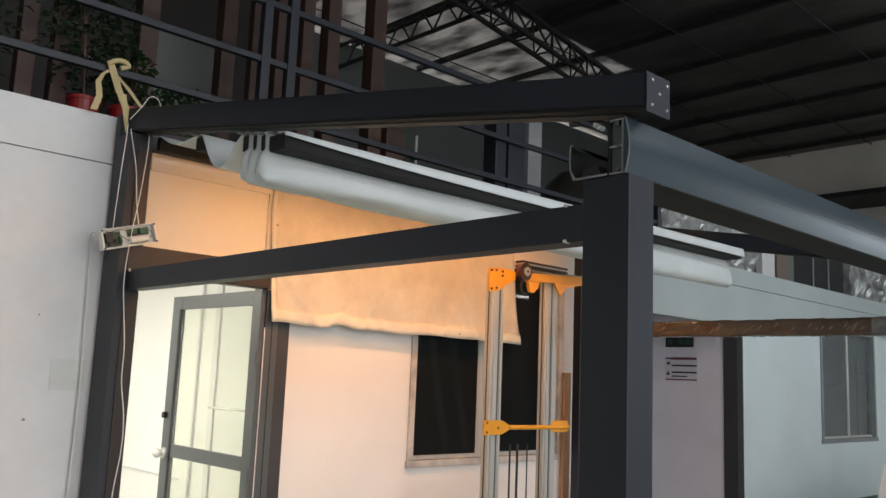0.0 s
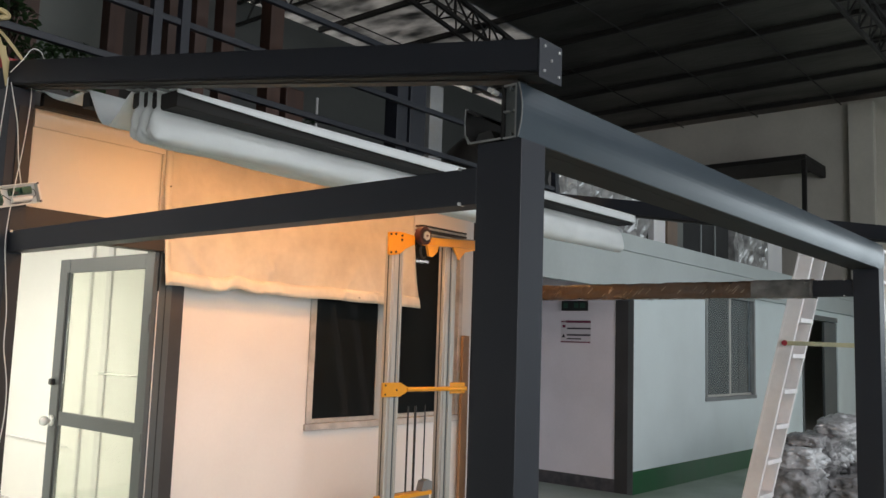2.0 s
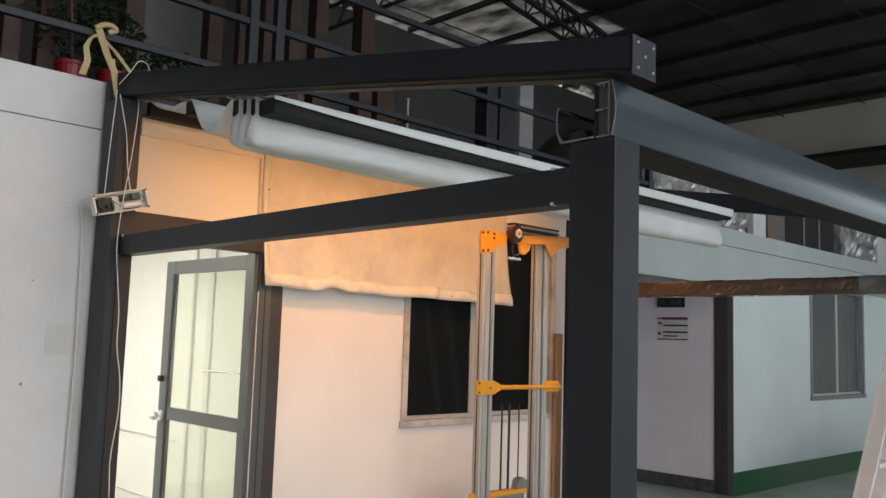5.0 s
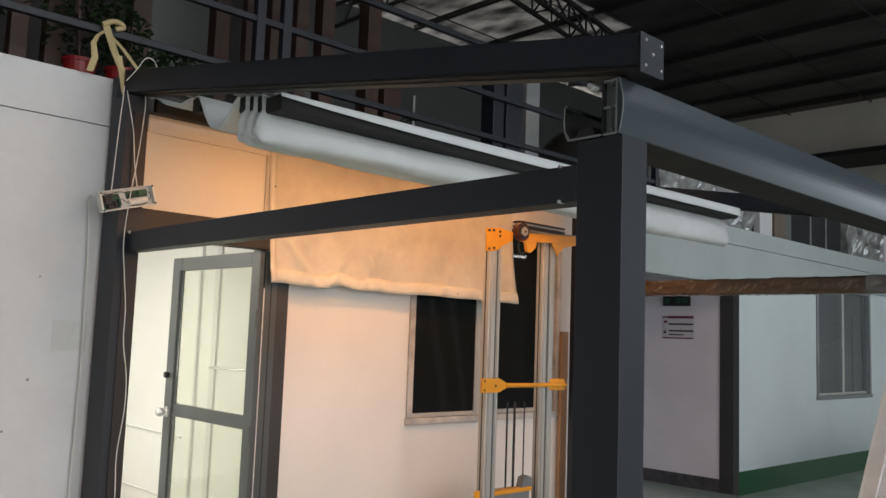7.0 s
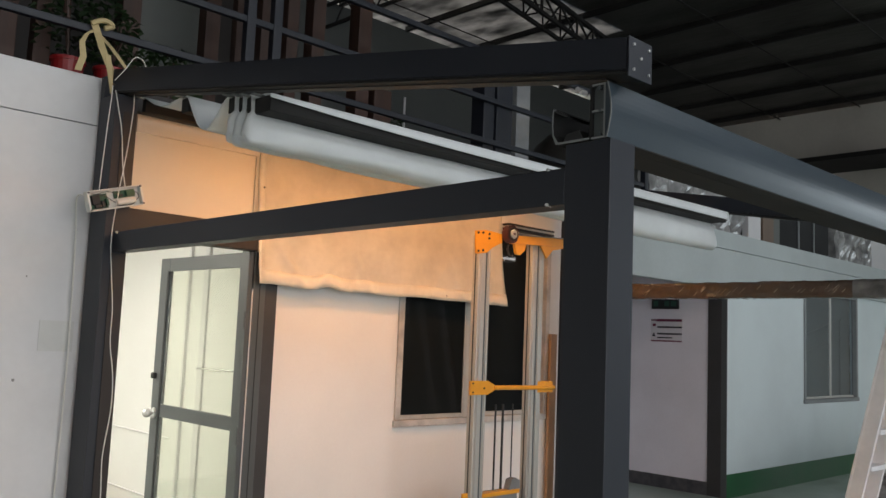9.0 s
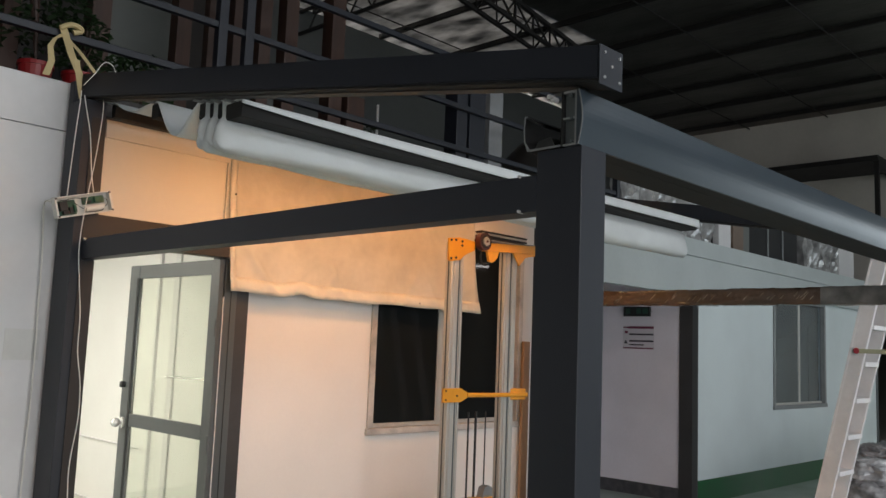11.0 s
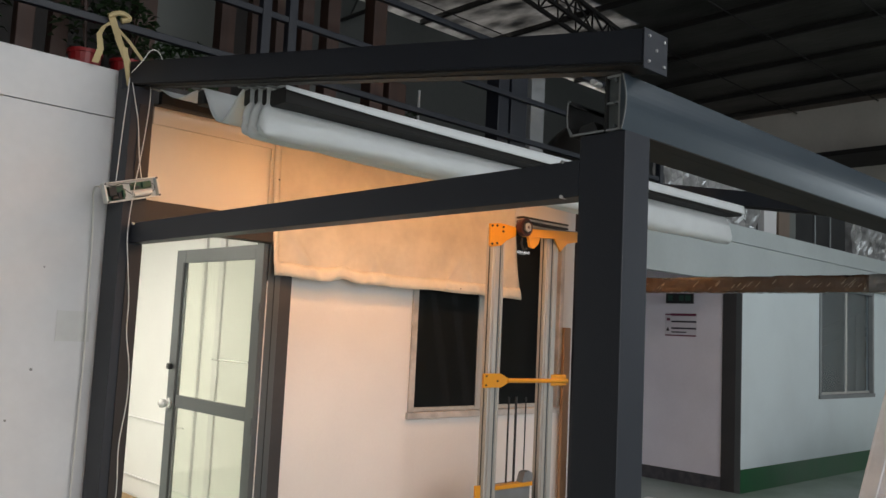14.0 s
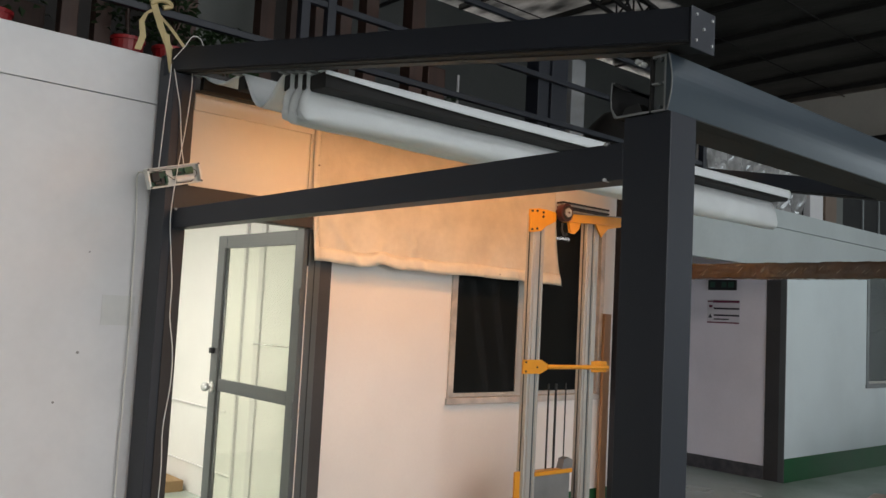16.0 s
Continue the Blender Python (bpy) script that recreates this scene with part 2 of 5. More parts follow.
def wall_with_holes(x0, x1, y0, y1, z0, z1, holes):
    """One solid wall along x; holes are (xa, xb, za, zb)."""
    xs = sorted({x0, x1, *(h[0] for h in holes), *(h[1] for h in holes)})
    zs = sorted({z0, z1, *(h[2] for h in holes), *(h[3] for h in holes)})
    def full(i, k):
        if not (0 <= i < len(xs) - 1 and 0 <= k < len(zs) - 1):
            return False
        x, z = (xs[i] + xs[i + 1]) / 2, (zs[k] + zs[k + 1]) / 2
        return not any(a < x < c and d < z < e for a, c, d, e in holes)
    b = bmesh.new()
    vs = {}
    def v(i, y, k):
        if (i, y, k) not in vs:
            vs[i, y, k] = b.verts.new((xs[i], y, zs[k]))
        return vs[i, y, k]
    for i in range(len(xs) - 1):
        for k in range(len(zs) - 1):
            if not full(i, k):
                continue
            for y in (y0, y1):
                b.faces.new((v(i, y, k), v(i + 1, y, k), v(i + 1, y, k + 1), v(i, y, k + 1)))
            if not full(i - 1, k):
                b.faces.new((v(i, y0, k), v(i, y1, k), v(i, y1, k + 1), v(i, y0, k + 1)))
            if not full(i + 1, k):
                b.faces.new((v(i + 1, y0, k), v(i + 1, y1, k), v(i + 1, y1, k + 1), v(i + 1, y0, k + 1)))
            if not full(i, k - 1):
                b.faces.new((v(i, y0, k), v(i + 1, y0, k), v(i + 1, y1, k), v(i, y1, k)))
            if not full(i, k + 1):
                b.faces.new((v(i, y0, k + 1), v(i + 1, y0, k + 1), v(i + 1, y1, k + 1), v(i, y1, k + 1)))
    return b


# ---- hall ----
solo("floor", box(-9, 17, -11, 9.7, -0.2, 0), FLOOR, "polished grey-green concrete hall floor", "floor", kind="structure")
cb0 = box(-9.2, 17.2, -11.2, -7.0, 6.95, 7.0)
cb0 = box(-9.2, -3.0, -7.0, -4.5, 6.95, 7.0, bm=cb0)
cb0 = box(9.0, 17.2, -7.0, -4.5, 6.95, 7.0, bm=cb0)
cb0 = box(-9.2, 17.2, -4.5, 6.9, 6.95, 7.0, bm=cb0)
cb0 = box(-9.2, 2.6, 6.9, 9.9, 6.95, 7.0, bm=cb0)
solo("ceiling", box(10.3, 17.2, 6.9, 9.9, 6.95, 7.0, bm=cb0), ROOFSHEET, "silvery foil-lined sheet roof of the hall", "ceiling", kind="structure")
solo("ceiling_skylight", box(2.6, 10.3, 6.9, 9.9, 6.955, 6.96), SKYLIGHT, "stained translucent roof sheets", "skylight", kind="structure")
# assumed sheets out of view, added to go with the overhead lamp
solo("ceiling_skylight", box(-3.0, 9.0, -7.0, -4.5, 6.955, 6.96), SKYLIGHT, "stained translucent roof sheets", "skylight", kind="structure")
solo("wall_north", box(-9, 17, 9.7, 9.9, 0, 6.885), BACKWALL, "grey-green far hall wall below an eaves gap", "wall", kind="structure")
# end wall pieces round the added opening, which lies out of view
eb = box(17, 17.2, -11, -6.2, 0, 6.9)
eb = box(17, 17.2, -6.2, -1.8, 4.4, 6.9, bm=eb)
eb = box(17, 17.2, -6.2, -1.8, 0, 1.7, bm=eb)
solo("wall_east", box(17, 17.2, -1.8, 9.9, 0, 6.9, bm=eb), BEIGE, "beige plastered end wall with an added, unseen high opening", "wall", kind="structure")
solo("wall_west", box(-9.2, -9, -11, 9.9, 0, 6.95), BEIGE, "beige plastered side wall of the hall", "wall", kind="structure")
solo("wall_south", wall_with_holes(-9, 17, -11.2, -11, 0, 6.95, [(-7.2, 4.0, 0.0, 5.6)]), BEIGE, "beige hall wall with a great open doorway", "wall", kind="structure")

TRUSS_Z0, TRUSS_Z1 = 6.35, 6.8


def truss(y, end=17.0, skewed=0.0):
    """A lattice truss along x; skewed turns it in plan about x = 6.8."""
    turn = Matrix.Translation((6.8, y, 0)) @ Matrix.Rotation(skewed, 4, "Z") @ Matrix.Translation((-6.8, -y, 0))
    t = thing("roof_truss", (4, y, TRUSS_Z0), "dark welded steel lattice roof truss", "truss", "roof trusses", "structure")

    def piece(name, b):
        bmesh.ops.transform(b, matrix=turn, verts=b.verts)
        part(name, b, DARKSTEEL, t)

    start = -9 if not skewed else 1.0
    piece("bottom_chord", box(start, end, y - 0.17, y - 0.12, TRUSS_Z0, TRUSS_Z0 + 0.055))
    piece("bottom_chord", box(start, end, y + 0.12, y + 0.17, TRUSS_Z0, TRUSS_Z0 + 0.055))
    piece("top_chord", box(start, end, y - 0.035, y + 0.035, TRUSS_Z1, TRUSS_Z1 + 0.06))
    w = None
    x = start
    while x < end - 0.3:
        for s in (-0.14, 0.14):
            w = bar((x, y + s, TRUSS_Z0 + 0.02), (x + 0.3, y, TRUSS_Z1 + 0.03), 0.026, 0.026, bm=w)
            w = bar((x + 0.3, y, TRUSS_Z1 + 0.03), (x + 0.6, y + s, TRUSS_Z0 + 0.02), 0.026, 0.026, bm=w)
        w = bar((x, y - 0.14, TRUSS_Z0 + 0.02), (x, y + 0.14, TRUSS_Z0 + 0.02), 0.02, 0.02, bm=w)
        x += 0.6
    piece("web_bars", w)
    return t


def side_truss(x):
    t = thing("roof_truss", (x, 4, TRUSS_Z0), "dark welded steel lattice girder under the roof", "truss", "roof trusses", "structure")
    part("bottom_chord", box(x - 0.025, x + 0.025, 1.8, 9.65, TRUSS_Z0 + 0.046, TRUSS_Z0 + 0.09), DARKSTEEL, t)
    part("top_chord", box(x - 0.025, x + 0.025, 1.8, 9.65, TRUSS_Z1 - 0.04, TRUSS_Z1 - 0.001), DARKSTEEL, t)
    w, y = None, 1.9
    while y < 9.2:
        w = bar((x, y, TRUSS_Z0 + 0.07), (x, y + 0.25, TRUSS_Z1 - 0.02), 0.022, 0.022, bm=w)
        w = bar((x, y + 0.25, TRUSS_Z1 - 0.02), (x, y + 0.5, TRUSS_Z0 + 0.07), 0.022, 0.022, bm=w)
        y += 0.5
    part("web_bars", w, DARKSTEEL, t)


side_truss(6.03)
truss(6.53, 10.6, radians(10.9))
truss(1.8)
truss(-3.2)
for i in range(11):
    y = -8.6 + i * 1.75
    solo("sag_rod", rod((-9, y, 6.855), (17, y, 6.855), 0.012, 6), DARKSTEEL, "thin dark steel tie under the roof", "tie rod", "roof ties", "structure")
for i in range(18):
    x = -8.2 + i * 1.45
    solo("purlin", box(x, x + 0.06, -11, 9.7, 6.862, 6.948), DARKSTEEL, "dark steel roof purlin", "purlin", "roof purlins", "structure")

# ---- cabins and the upper deck ----
YW = 3.13
YG = 3.2
solo("wall_cabin", wall_with_holes(0.165, 3.86, YW, YW + 0.09, 0, 2.7, [(0.165, 0.955, 0, 2.06), (2.097, 3.721, 0.941, 2.441)]), WHITE,
     "white painted cabin wall with doorway and window", "wall", kind="structure")
solo("wall_panel", box(-6, 0.11, YW, YW + 0.06, 0, 2.552, 0.002), PANEL, "greyish white sandwich panel wall", "wall", kind="structure")
solo("wall_panel_trim", box(-6, 0.0, YW - 0.004, YW + 0.06, 2.556, 2.807, 0.003), PANEL, "white capping panel above the wall panel joint", "wall", kind="structure")
solo("wall_cabin_side", box(3.78, 3.86, YW + 0.09, 5.4, 0, 2.7), WHITE, "white cabin side wall", "wall", kind="structure")
solo("wall_lilac", box(6.86, 6.94, 3.42, 5.4, 0, 2.7), LILAC, "lilac-white end wall with signs", "wall", kind="structure")
solo("wall_recess", box(3.86, 6.86, 5.3, 5.4, 0, 2.7), LILAC, "lilac-white wall at the back of the recess", "wall", kind="structure")
solo("wall_green_base", wall_with_holes(6.86, 16.98, YG, YG + 0.1, 0.245, 2.5, [(8.81, 10.56, 0.946, 2.36), (12.76, 14.7, 0.245, 2.18)]), WHITECOOL,
     "white cabin wall with window and open doorway", "wall", kind="structure")
solo("baseboard", box(6.858, 12.76, YG - 0.006, YG + 0.1, 0, 0.245), GREEN, "dark green painted skirting band", "baseboard", kind="structure")
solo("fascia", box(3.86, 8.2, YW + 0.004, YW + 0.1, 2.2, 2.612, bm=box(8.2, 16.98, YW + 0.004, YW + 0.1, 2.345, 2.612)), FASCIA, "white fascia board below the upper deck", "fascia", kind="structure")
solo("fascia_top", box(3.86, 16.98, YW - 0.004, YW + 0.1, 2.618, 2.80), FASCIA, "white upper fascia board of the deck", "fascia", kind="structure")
solo("upper_deck", box(-6, 16.98, YW + 0.09, 9.7, 2.70, 2.795), STEELCOL, "dark steel deck over the cabins", "deck", kind="structure")

# cabin room behind the doorway
solo("wall_room_back", box(-2, 3.78, 7.0, 7.1, 0, 2.7), ROOMWHITE, "white room wall", "wall", kind="structure")
solo("wall_room_left", box(-2.1, -2, 3.19, 7.1, 0, 2.7), ROOMWHITE, "white room wall", "wall", kind="structure")
solo("wall_room_partition", box(1.42, 1.5, 3.22, 7.0, 0, 2.7), ROOMWHITE, "white room partition with trunking", "wall", kind="structure")
solo("ceiling_room", box(-2, 3.78, 3.22, 7.0, 2.5, 2.55), ROOMWHITE, "white room ceiling", "ceiling", kind="structure")

# ---- pergola ----
SL = 0.1655


def zr(y):
    """Underside of the sloping side rail."""
    return 2.203 + SL * (y + 0.054)


def post(name, x, y, top=2.056, w=0.11, d=0.14):
    t = thing(name, (x + 0.055, y + 0.07, 0), "anthracite aluminium pergola post on a base plate", "post", "pergola posts")
    part("shaft", box(x, x + w, y, y + d, 0.012, top, 0.002), ALU, t)
    part("base_plate", box(x - 0.03, x + 0.14, y - 0.03, y + 0.17, 0, 0.012, 0.002), ALU, t)
    return t


def rail(x):
    t = thing("side_rail", (x + 0.05, 1.5, 2.2), "anthracite sloping side rail of the pergola", "rail", "pergola side rails")
    h, y0, y1 = 0.098, -0.058, 3.03
    def face(pad, z0, z1):
        b = extrude([(y0, zr(y0) + z0), (y1, zr(y1) + z0), (y1, zr(y1) + z1 + 0.03), (y0, zr(y0) + z1)], x - pad, x + 0.1 + pad)
        return b
    b = face(0, 0.014, h)
    bmesh.ops.bevel(b, geom=b.edges[:], offset=0.003, segments=2, affect="EDGES")
    part("body", b, ALU, t)
    part("track_lip", extrude([(y0 + 0.004, zr(y0) + 0.006), (y1, zr(y1) + 0.006), (y1, zr(y1) + 0.0135), (y0 + 0.004, zr(y0) + 0.0135)], x + 0.004, x + 0.096), CARRIER, t)
    part("track", extrude([(y0 + 0.09, zr(y0 + 0.09) + 0.001), (y1, zr(y1) + 0.001), (y1, zr(y1) + 0.0055), (y0 + 0.09, zr(y0 + 0.09) + 0.0055)], x + 0.04, x + 0.085), RUBBER, t)
    cap = part("end_cap", box(x - 0.002, x + 0.102, y0 - 0.005, y0 - 0.0005, zr(y0) - 0.002, zr(y0) + h + 0.002, 0.001), ALU, t)
    for dx, dz in ((0.018, 0.018), (0.085, 0.018), (0.018, 0.082), (0.085, 0.082), (0.05, 0.052)):
        part("screw", rod((x + dx, y0 - 0.009, zr(y0) + dz), (x + dx, y0 - 0.003, zr(y0) + dz), 0.004, 10), SCREW, cap)
    return t


post("corner_post", 0.005, -0.004)
post("corner_post", 3.643, 0)
wp = post("wall_post", -0.041, 2.898, 2.685, 0.116, 0.19)
part("side_fin", box(-0.041, -0.0095, 3.036, 3.088, 2.6855, 2.80, 0.002), ALU, wp)
# flat dark strips paint the shade of a recessed channel on the post
part("dark_channel", box(0.002, 0.073, 2.8925, 2.8975, 0.02, 1.89, 0.001), BROWN, wp)
part("dark_channel", box(0.002, 0.073, 2.8925, 2.8975, 2.0, 2.6, 0.001), BROWN, wp)
post("wall_post", 3.643, 2.898, 2.68, 0.11, 0.07)
rail(-0.008)
rail(3.643)


def crossbeam(x, y1):
    t = thing("crossbeam", (x + 0.04, 1.5, 1.9), "anthracite horizontal side beam of the pergola", "beam", "pergola side beams")
    part("body", box(x, x + 0.08, 0.1365 if x < 1 else 0.1415, y1, 1.898, 1.995, 0.003), ALU, t)
    for z in (1.901, 1.9945):
        part("bolt", rod((x + 0.02, 0.19, z), (x - 0.006, 0.19, z), 0.0045, 8), SCREW, t)
    return t


crossbeam(0.004, 2.8965)
crossbeam(3.647, 2.8965)

g = thing("gutter_beam", (1.9, 0.08, 2.056), "anthracite front gutter beam with a rounded face", "gutter")
front = [(0.004 - 0.012 * math.sin(math.pi * i / 10), 2.0585 + 0.143 * i / 10) for i in range(11)]
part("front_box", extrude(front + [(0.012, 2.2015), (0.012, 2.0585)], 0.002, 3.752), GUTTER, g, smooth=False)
WEB = [(0.0125, 2.0585), (0.054, 2.0585), (0.054, 2.064), (0.018, 2.064), (0.018, 2.128), (0.054, 2.128), (0.054, 2.133), (0.018, 2.133),
       (0.018, 2.196), (0.054, 2.196), (0.054, 2.2015), (0.0125, 2.2015)]
part("cut_web", extrude(WEB, 0.003, 0.016), RAW, g, "raw cut aluminium end")
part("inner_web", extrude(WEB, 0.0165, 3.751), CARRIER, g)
part("cut_edge", extrude(front + [(y + 0.0035, z) for y, z in reversed(front)], 0.0, 0.0017), RAW, g, "raw cut aluminium end")
part("cut_edge", box(0.0005, 0.0027, 0.0605, 0.1595, 2.0583, 2.0640), RAW, g, "raw cut aluminium end")
LIP = [(0.158, 2.0625), (0.166, 2.0585), (0.178, 2.085), (0.181, 2.115), (0.178, 2.155), (0.168, 2.155), (0.168, 2.152), (0.1755, 2.152), (0.178, 2.115), (0.175, 2.087)]
part("cut_edge", extrude(LIP, 0.0005, 0.0027), RAW, g, "raw cut aluminium end")
# plates added in grey so the chambers look lighter inside
part("chamber_plug", box(0.014, 0.018, 0.0185, 0.0535, 2.0645, 2.1275), DOORGREY, g)
part("chamber_plug", box(0.014, 0.018, 0.0185, 0.0535, 2.1335, 2.1955), DOORGREY, g)
for yy, zz in ((0.032, 2.070), (0.032, 2.190), (0.028, 2.1305)):
    part("screw_boss", rod((0.001, yy, zz), (0.013, yy, zz), 0.005, 10), DOORGREY, g)
# inside and underside of the gutter in near black for their shade
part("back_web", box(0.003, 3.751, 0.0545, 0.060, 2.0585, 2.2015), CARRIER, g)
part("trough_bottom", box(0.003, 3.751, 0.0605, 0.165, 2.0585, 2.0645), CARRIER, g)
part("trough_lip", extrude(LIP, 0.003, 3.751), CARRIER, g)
part("lip_bracket", extrude([(0.150, 2.135), (0.176, 2.150), (0.178, 2.160), (0.128, 2.128)], 0.004, 0.03), RUBBER, g)
part("lip_bracket", extrude([(0.085, 2.0655), (0.15, 2.0655), (0.14, 2.085), (0.10, 2.092)], 0.012, 0.05), RUBBER, g)
for y, z in ((0.09, 2.192), (0.08, 2.185)):
    part("bolt", rod((-0.012, y, z), (0.01, y, z), 0.007, 10), SCREW, g)

rb = thing("rear_beam", (1.9, 3.0, 2.6), "dark brown wall beam of the pergola", "beam")
part("body", box(0.105, 3.75, 3.045, 3.10, 2.655, 2.765, 0.003), BROWN, rb)

# sliding beams and the half-gathered roof cloth
CARRIERS = [(2.90, 0.04), (2.46, 0.07), (2.027, 0.066), (1.952, 0.048), (1.886, 0.05), (1.787, 0.12)]


def skew(x, y):
    """The gathered beams run ahead a little at the far side."""
    return -0.17 * (x - 0.1) / 3.5 * max(0.0, min(1.0, (2.4 - y) / 0.35))


def carrier(y, w):
    t = thing("sliding_beam", (1.87, y, zr(y) - 0.07), "dark aluminium sliding roof beam", "beam", "sliding roof beams")
    z = zr(y)
    b = box(0.108, 3.632, y - w / 2, y + w / 2, z - 0.072, z - 0.004, 0.003)
    for v in b.verts:
        d = skew(v.co.x, y)
        v.co.y += d
        v.co.z += SL * d
    part("bar", b, CARRIER, t)
    part("runner", box(0.06, 0.112, y - 0.012, y + 0.012, z - 0.006, z + 0.0005, 0.002), RAW, t)
    d = skew(3.65, y)
    part("runner", box(3.628, 3.68, y + d - 0.014, y + d + 0.014, z + SL * d - 0.012, z + SL * d + 0.004, 0.002), SCREW, t)
    return t


for y, w in CARRIERS:
    c = carrier(y, w)
    if y in (2.46, 2.027):
        part("led_strip", box(0.30, 3.5, y - 0.012, y + 0.010, zr(y) - 0.080, zr(y) - 0.0725, 0.002), LED, c, "glowing warm white strip")


LIPS = []


def cloth_profile():
    pts = []
    cs = CARRIERS
    for (ya, wa), (yb, wb) in zip(cs, cs[1:]):
        za, zb = zr(ya) + 0.002, zr(yb) + 0.002
        pts += [(ya + wa / 2, za - 0.002), (ya - wa / 2, za - 0.002)]
        gap = (ya - wa / 2) - (yb + wb / 2)
        m = (ya - wa / 2 + yb + wb / 2) / 2
        zm = (za + zb) / 2
        if gap > 0.35:
            n = 10
            sag = 0.045 if ya > 2.6 else 0.155
            for i in range(1, n):
                u = i / n
                pts.append((ya - wa / 2 - gap * u, za + (zb - za) * u - sag * math.sin(math.pi * u ** 0.9) ** 1.25))
        elif gap > 0.1:
            n = 10
            for i in range(1, n):
                u = i / n
                pts.append((ya - wa / 2 - gap * u, za + (zb - za) * u - 0.15 * math.sin(math.pi * u)))
        else:
            r = 0.037
            top = gap / 2 * 0.75
            side = [(top, 0.0), (top, 0.05), (top, 0.068), (0.018, 0.085), (0.024, 0.11), (0.027, 0.14), (0.033, 0.165), (r, 0.185)]
            pts += [(m + a, zm - d) for a, d in side]
            for i in range(1, 8):
                a = math.pi * i / 8
                pts.append((m + r * math.cos(a), zm - 0.187 - 0.03 * math.sin(a)))
            pts += [(m - a, zm - d) for a, d in reversed(side)]
    y, w = cs[-1]
    pts += [(y + w / 2, zr(y) + 0.001), (y - w / 2, zr(y) + 0.001), (y - w / 2 - 0.010, zr(y) - 0.004), (y - w / 2 - 0.014, zr(y) - 0.022), (y - w / 2 - 0.015, zr(y) - 0.032), (y - w / 2 - 0.016, zr(y) - 0.042)]
    LIPS.append(len(pts) - 3)
    return pts


def cloth():
    prof = cloth_profile()
    b = bmesh.new()
    nx = 130
    rows = []
    for k in range(nx + 1):
        x = 0.098 + (3.642 - 0.098) * k / nx
        row = []
        for i, (y, z) in enumerate(prof):
            low = max(0.0, zr(y) - z)
            a = min(1.0, low / 0.15)
            dy = a * 0.018 * noise.noise((x * 2.6, i * 0.12, 1.3)) + a * 0.007 * noise.noise((x * 9, i * 0.35, 7.1)) + a * 0.0035 * noise.noise((x * 24, i * 0.8, 2.1))
            dz = a * 0.022 * noise.noise((x * 1.5, i * 0.1, 4.2))
            d = skew(x, y)
            if i >= LIPS[0]:
                # the front hem droops more and more away from the near rail
                z = zr(y) - low * (0.25 + 1.25 * (1 - math.exp(-(x - 0.1) / 0.7)))
                dy = dz = a = 0.0
            if 1.79 < y < 1.86 and low > 0.07:
                dy -= 0.022 * min(1.0, (x - 0.1) / 0.3) * math.sin(math.pi * min(1.0, (low - 0.07) / 0.15))
            # the end of each pouch is pinched together
            pinch = math.exp(-((min(x - 0.098, 3.642 - x)) / 0.05) ** 2) if low > 0.09 and y < 2.03 else 0.0
            dz += 0.02 * pinch * noise.noise((y * 60, low * 40, 3.3))
            row.append(b.verts.new((x + 0.012 * pinch * noise.noise((y * 45, low * 30, 8.0)), y + dy + d, z + dz + SL * d - a * 0.012 * (x - 0.1))))
        rows.append(row)
    for A, B in zip(rows, rows[1:]):
        for i in range(len(prof) - 1):
            b.faces.new((A[i], A[i + 1], B[i + 1], B[i]))
    # the folded ends of the hanging pouches
    low = [i for i, (y, z) in enumerate(prof) if zr(y) - z > 0.06 and y < 2.03 and y > 1.79]
    groups, run = [], [low[0]]
    for i in low[1:]:
        if i == run[-1] + 1:
            run.append(i)
        else:
            groups.append(run)
            run = [i]
    groups.append(run)
    for A, sgn in ((rows[0], -1), (rows[-1], 1)):
        for gr in groups:
            c = sum((A[i].co for i in gr), Vector()) / len(gr)
            rings = [[A[i] for i in gr]]
            for k, off in ((0.82, 0.016), (0.5, 0.027)):
                ring = []
                for i in gr:
                    p = c.lerp(A[i].co, k)
                    ring.append(b.verts.new(p + Vector((sgn * (off + 0.006 * noise.noise(p * 45)), 0, -0.004))))
                rings.append(ring)
            m = b.verts.new(c + Vector((0.03 * sgn, 0, -0.008)))
            for R, Q in zip(rings, rings[1:]):
                for i in range(len(R)):
                    j = (i + 1) % len(R)
                    b.faces.new((R[i], R[j], Q[j], Q[i]))
            for i in range(len(rings[-1])):
                b.faces.new((rings[-1][i], rings[-1][(i + 1) % len(rings[-1])], m))
    ob = solo("roof_cloth", b, FABRIC, "white retractable roof fabric gathered in hanging folds", "awning fabric", smooth=True)
    md = ob.modifiers.new("thickness", "SOLIDIFY")
    md.thickness = 0.0018
    return ob


cloth()

# ---- doorway, window and wall coverings ----
solo("door_header", box(0.08, 0.910, 3.03, 3.125, 2.0, 2.143, 0.003), BROWN, "dark brown steel header over the doorway", "header", kind="structure")
solo("door_column", box(1.012, 1.102, 3.098, 3.1285, 0, 2.055, 0.003), STEELCOL, "scuffed grey-brown steel column beside the door", "column", kind="structure")
df = thing("door_1", (0.93, 3.2, 0), "open grey aluminium glazed door, swung into the cabin", "door", kind="structure")
part("door_frame", box(0.923, 1.006, 3.074, 3.128, 0, 1.998, 0.003), DOORGREY, df)
part("frame_groove", box(0.962, 0.968, 3.0725, 3.0738, 0, 1.99), RUBBER, df)
part("door_jamb", box(0.921, 0.953, 3.129, 3.215, 0, 2.018, 0.002), DOORGREY, df)
part("frame_seal", box(0.9165, 0.9215, 3.074, 3.08, 0, 1.78), WHITE, df)
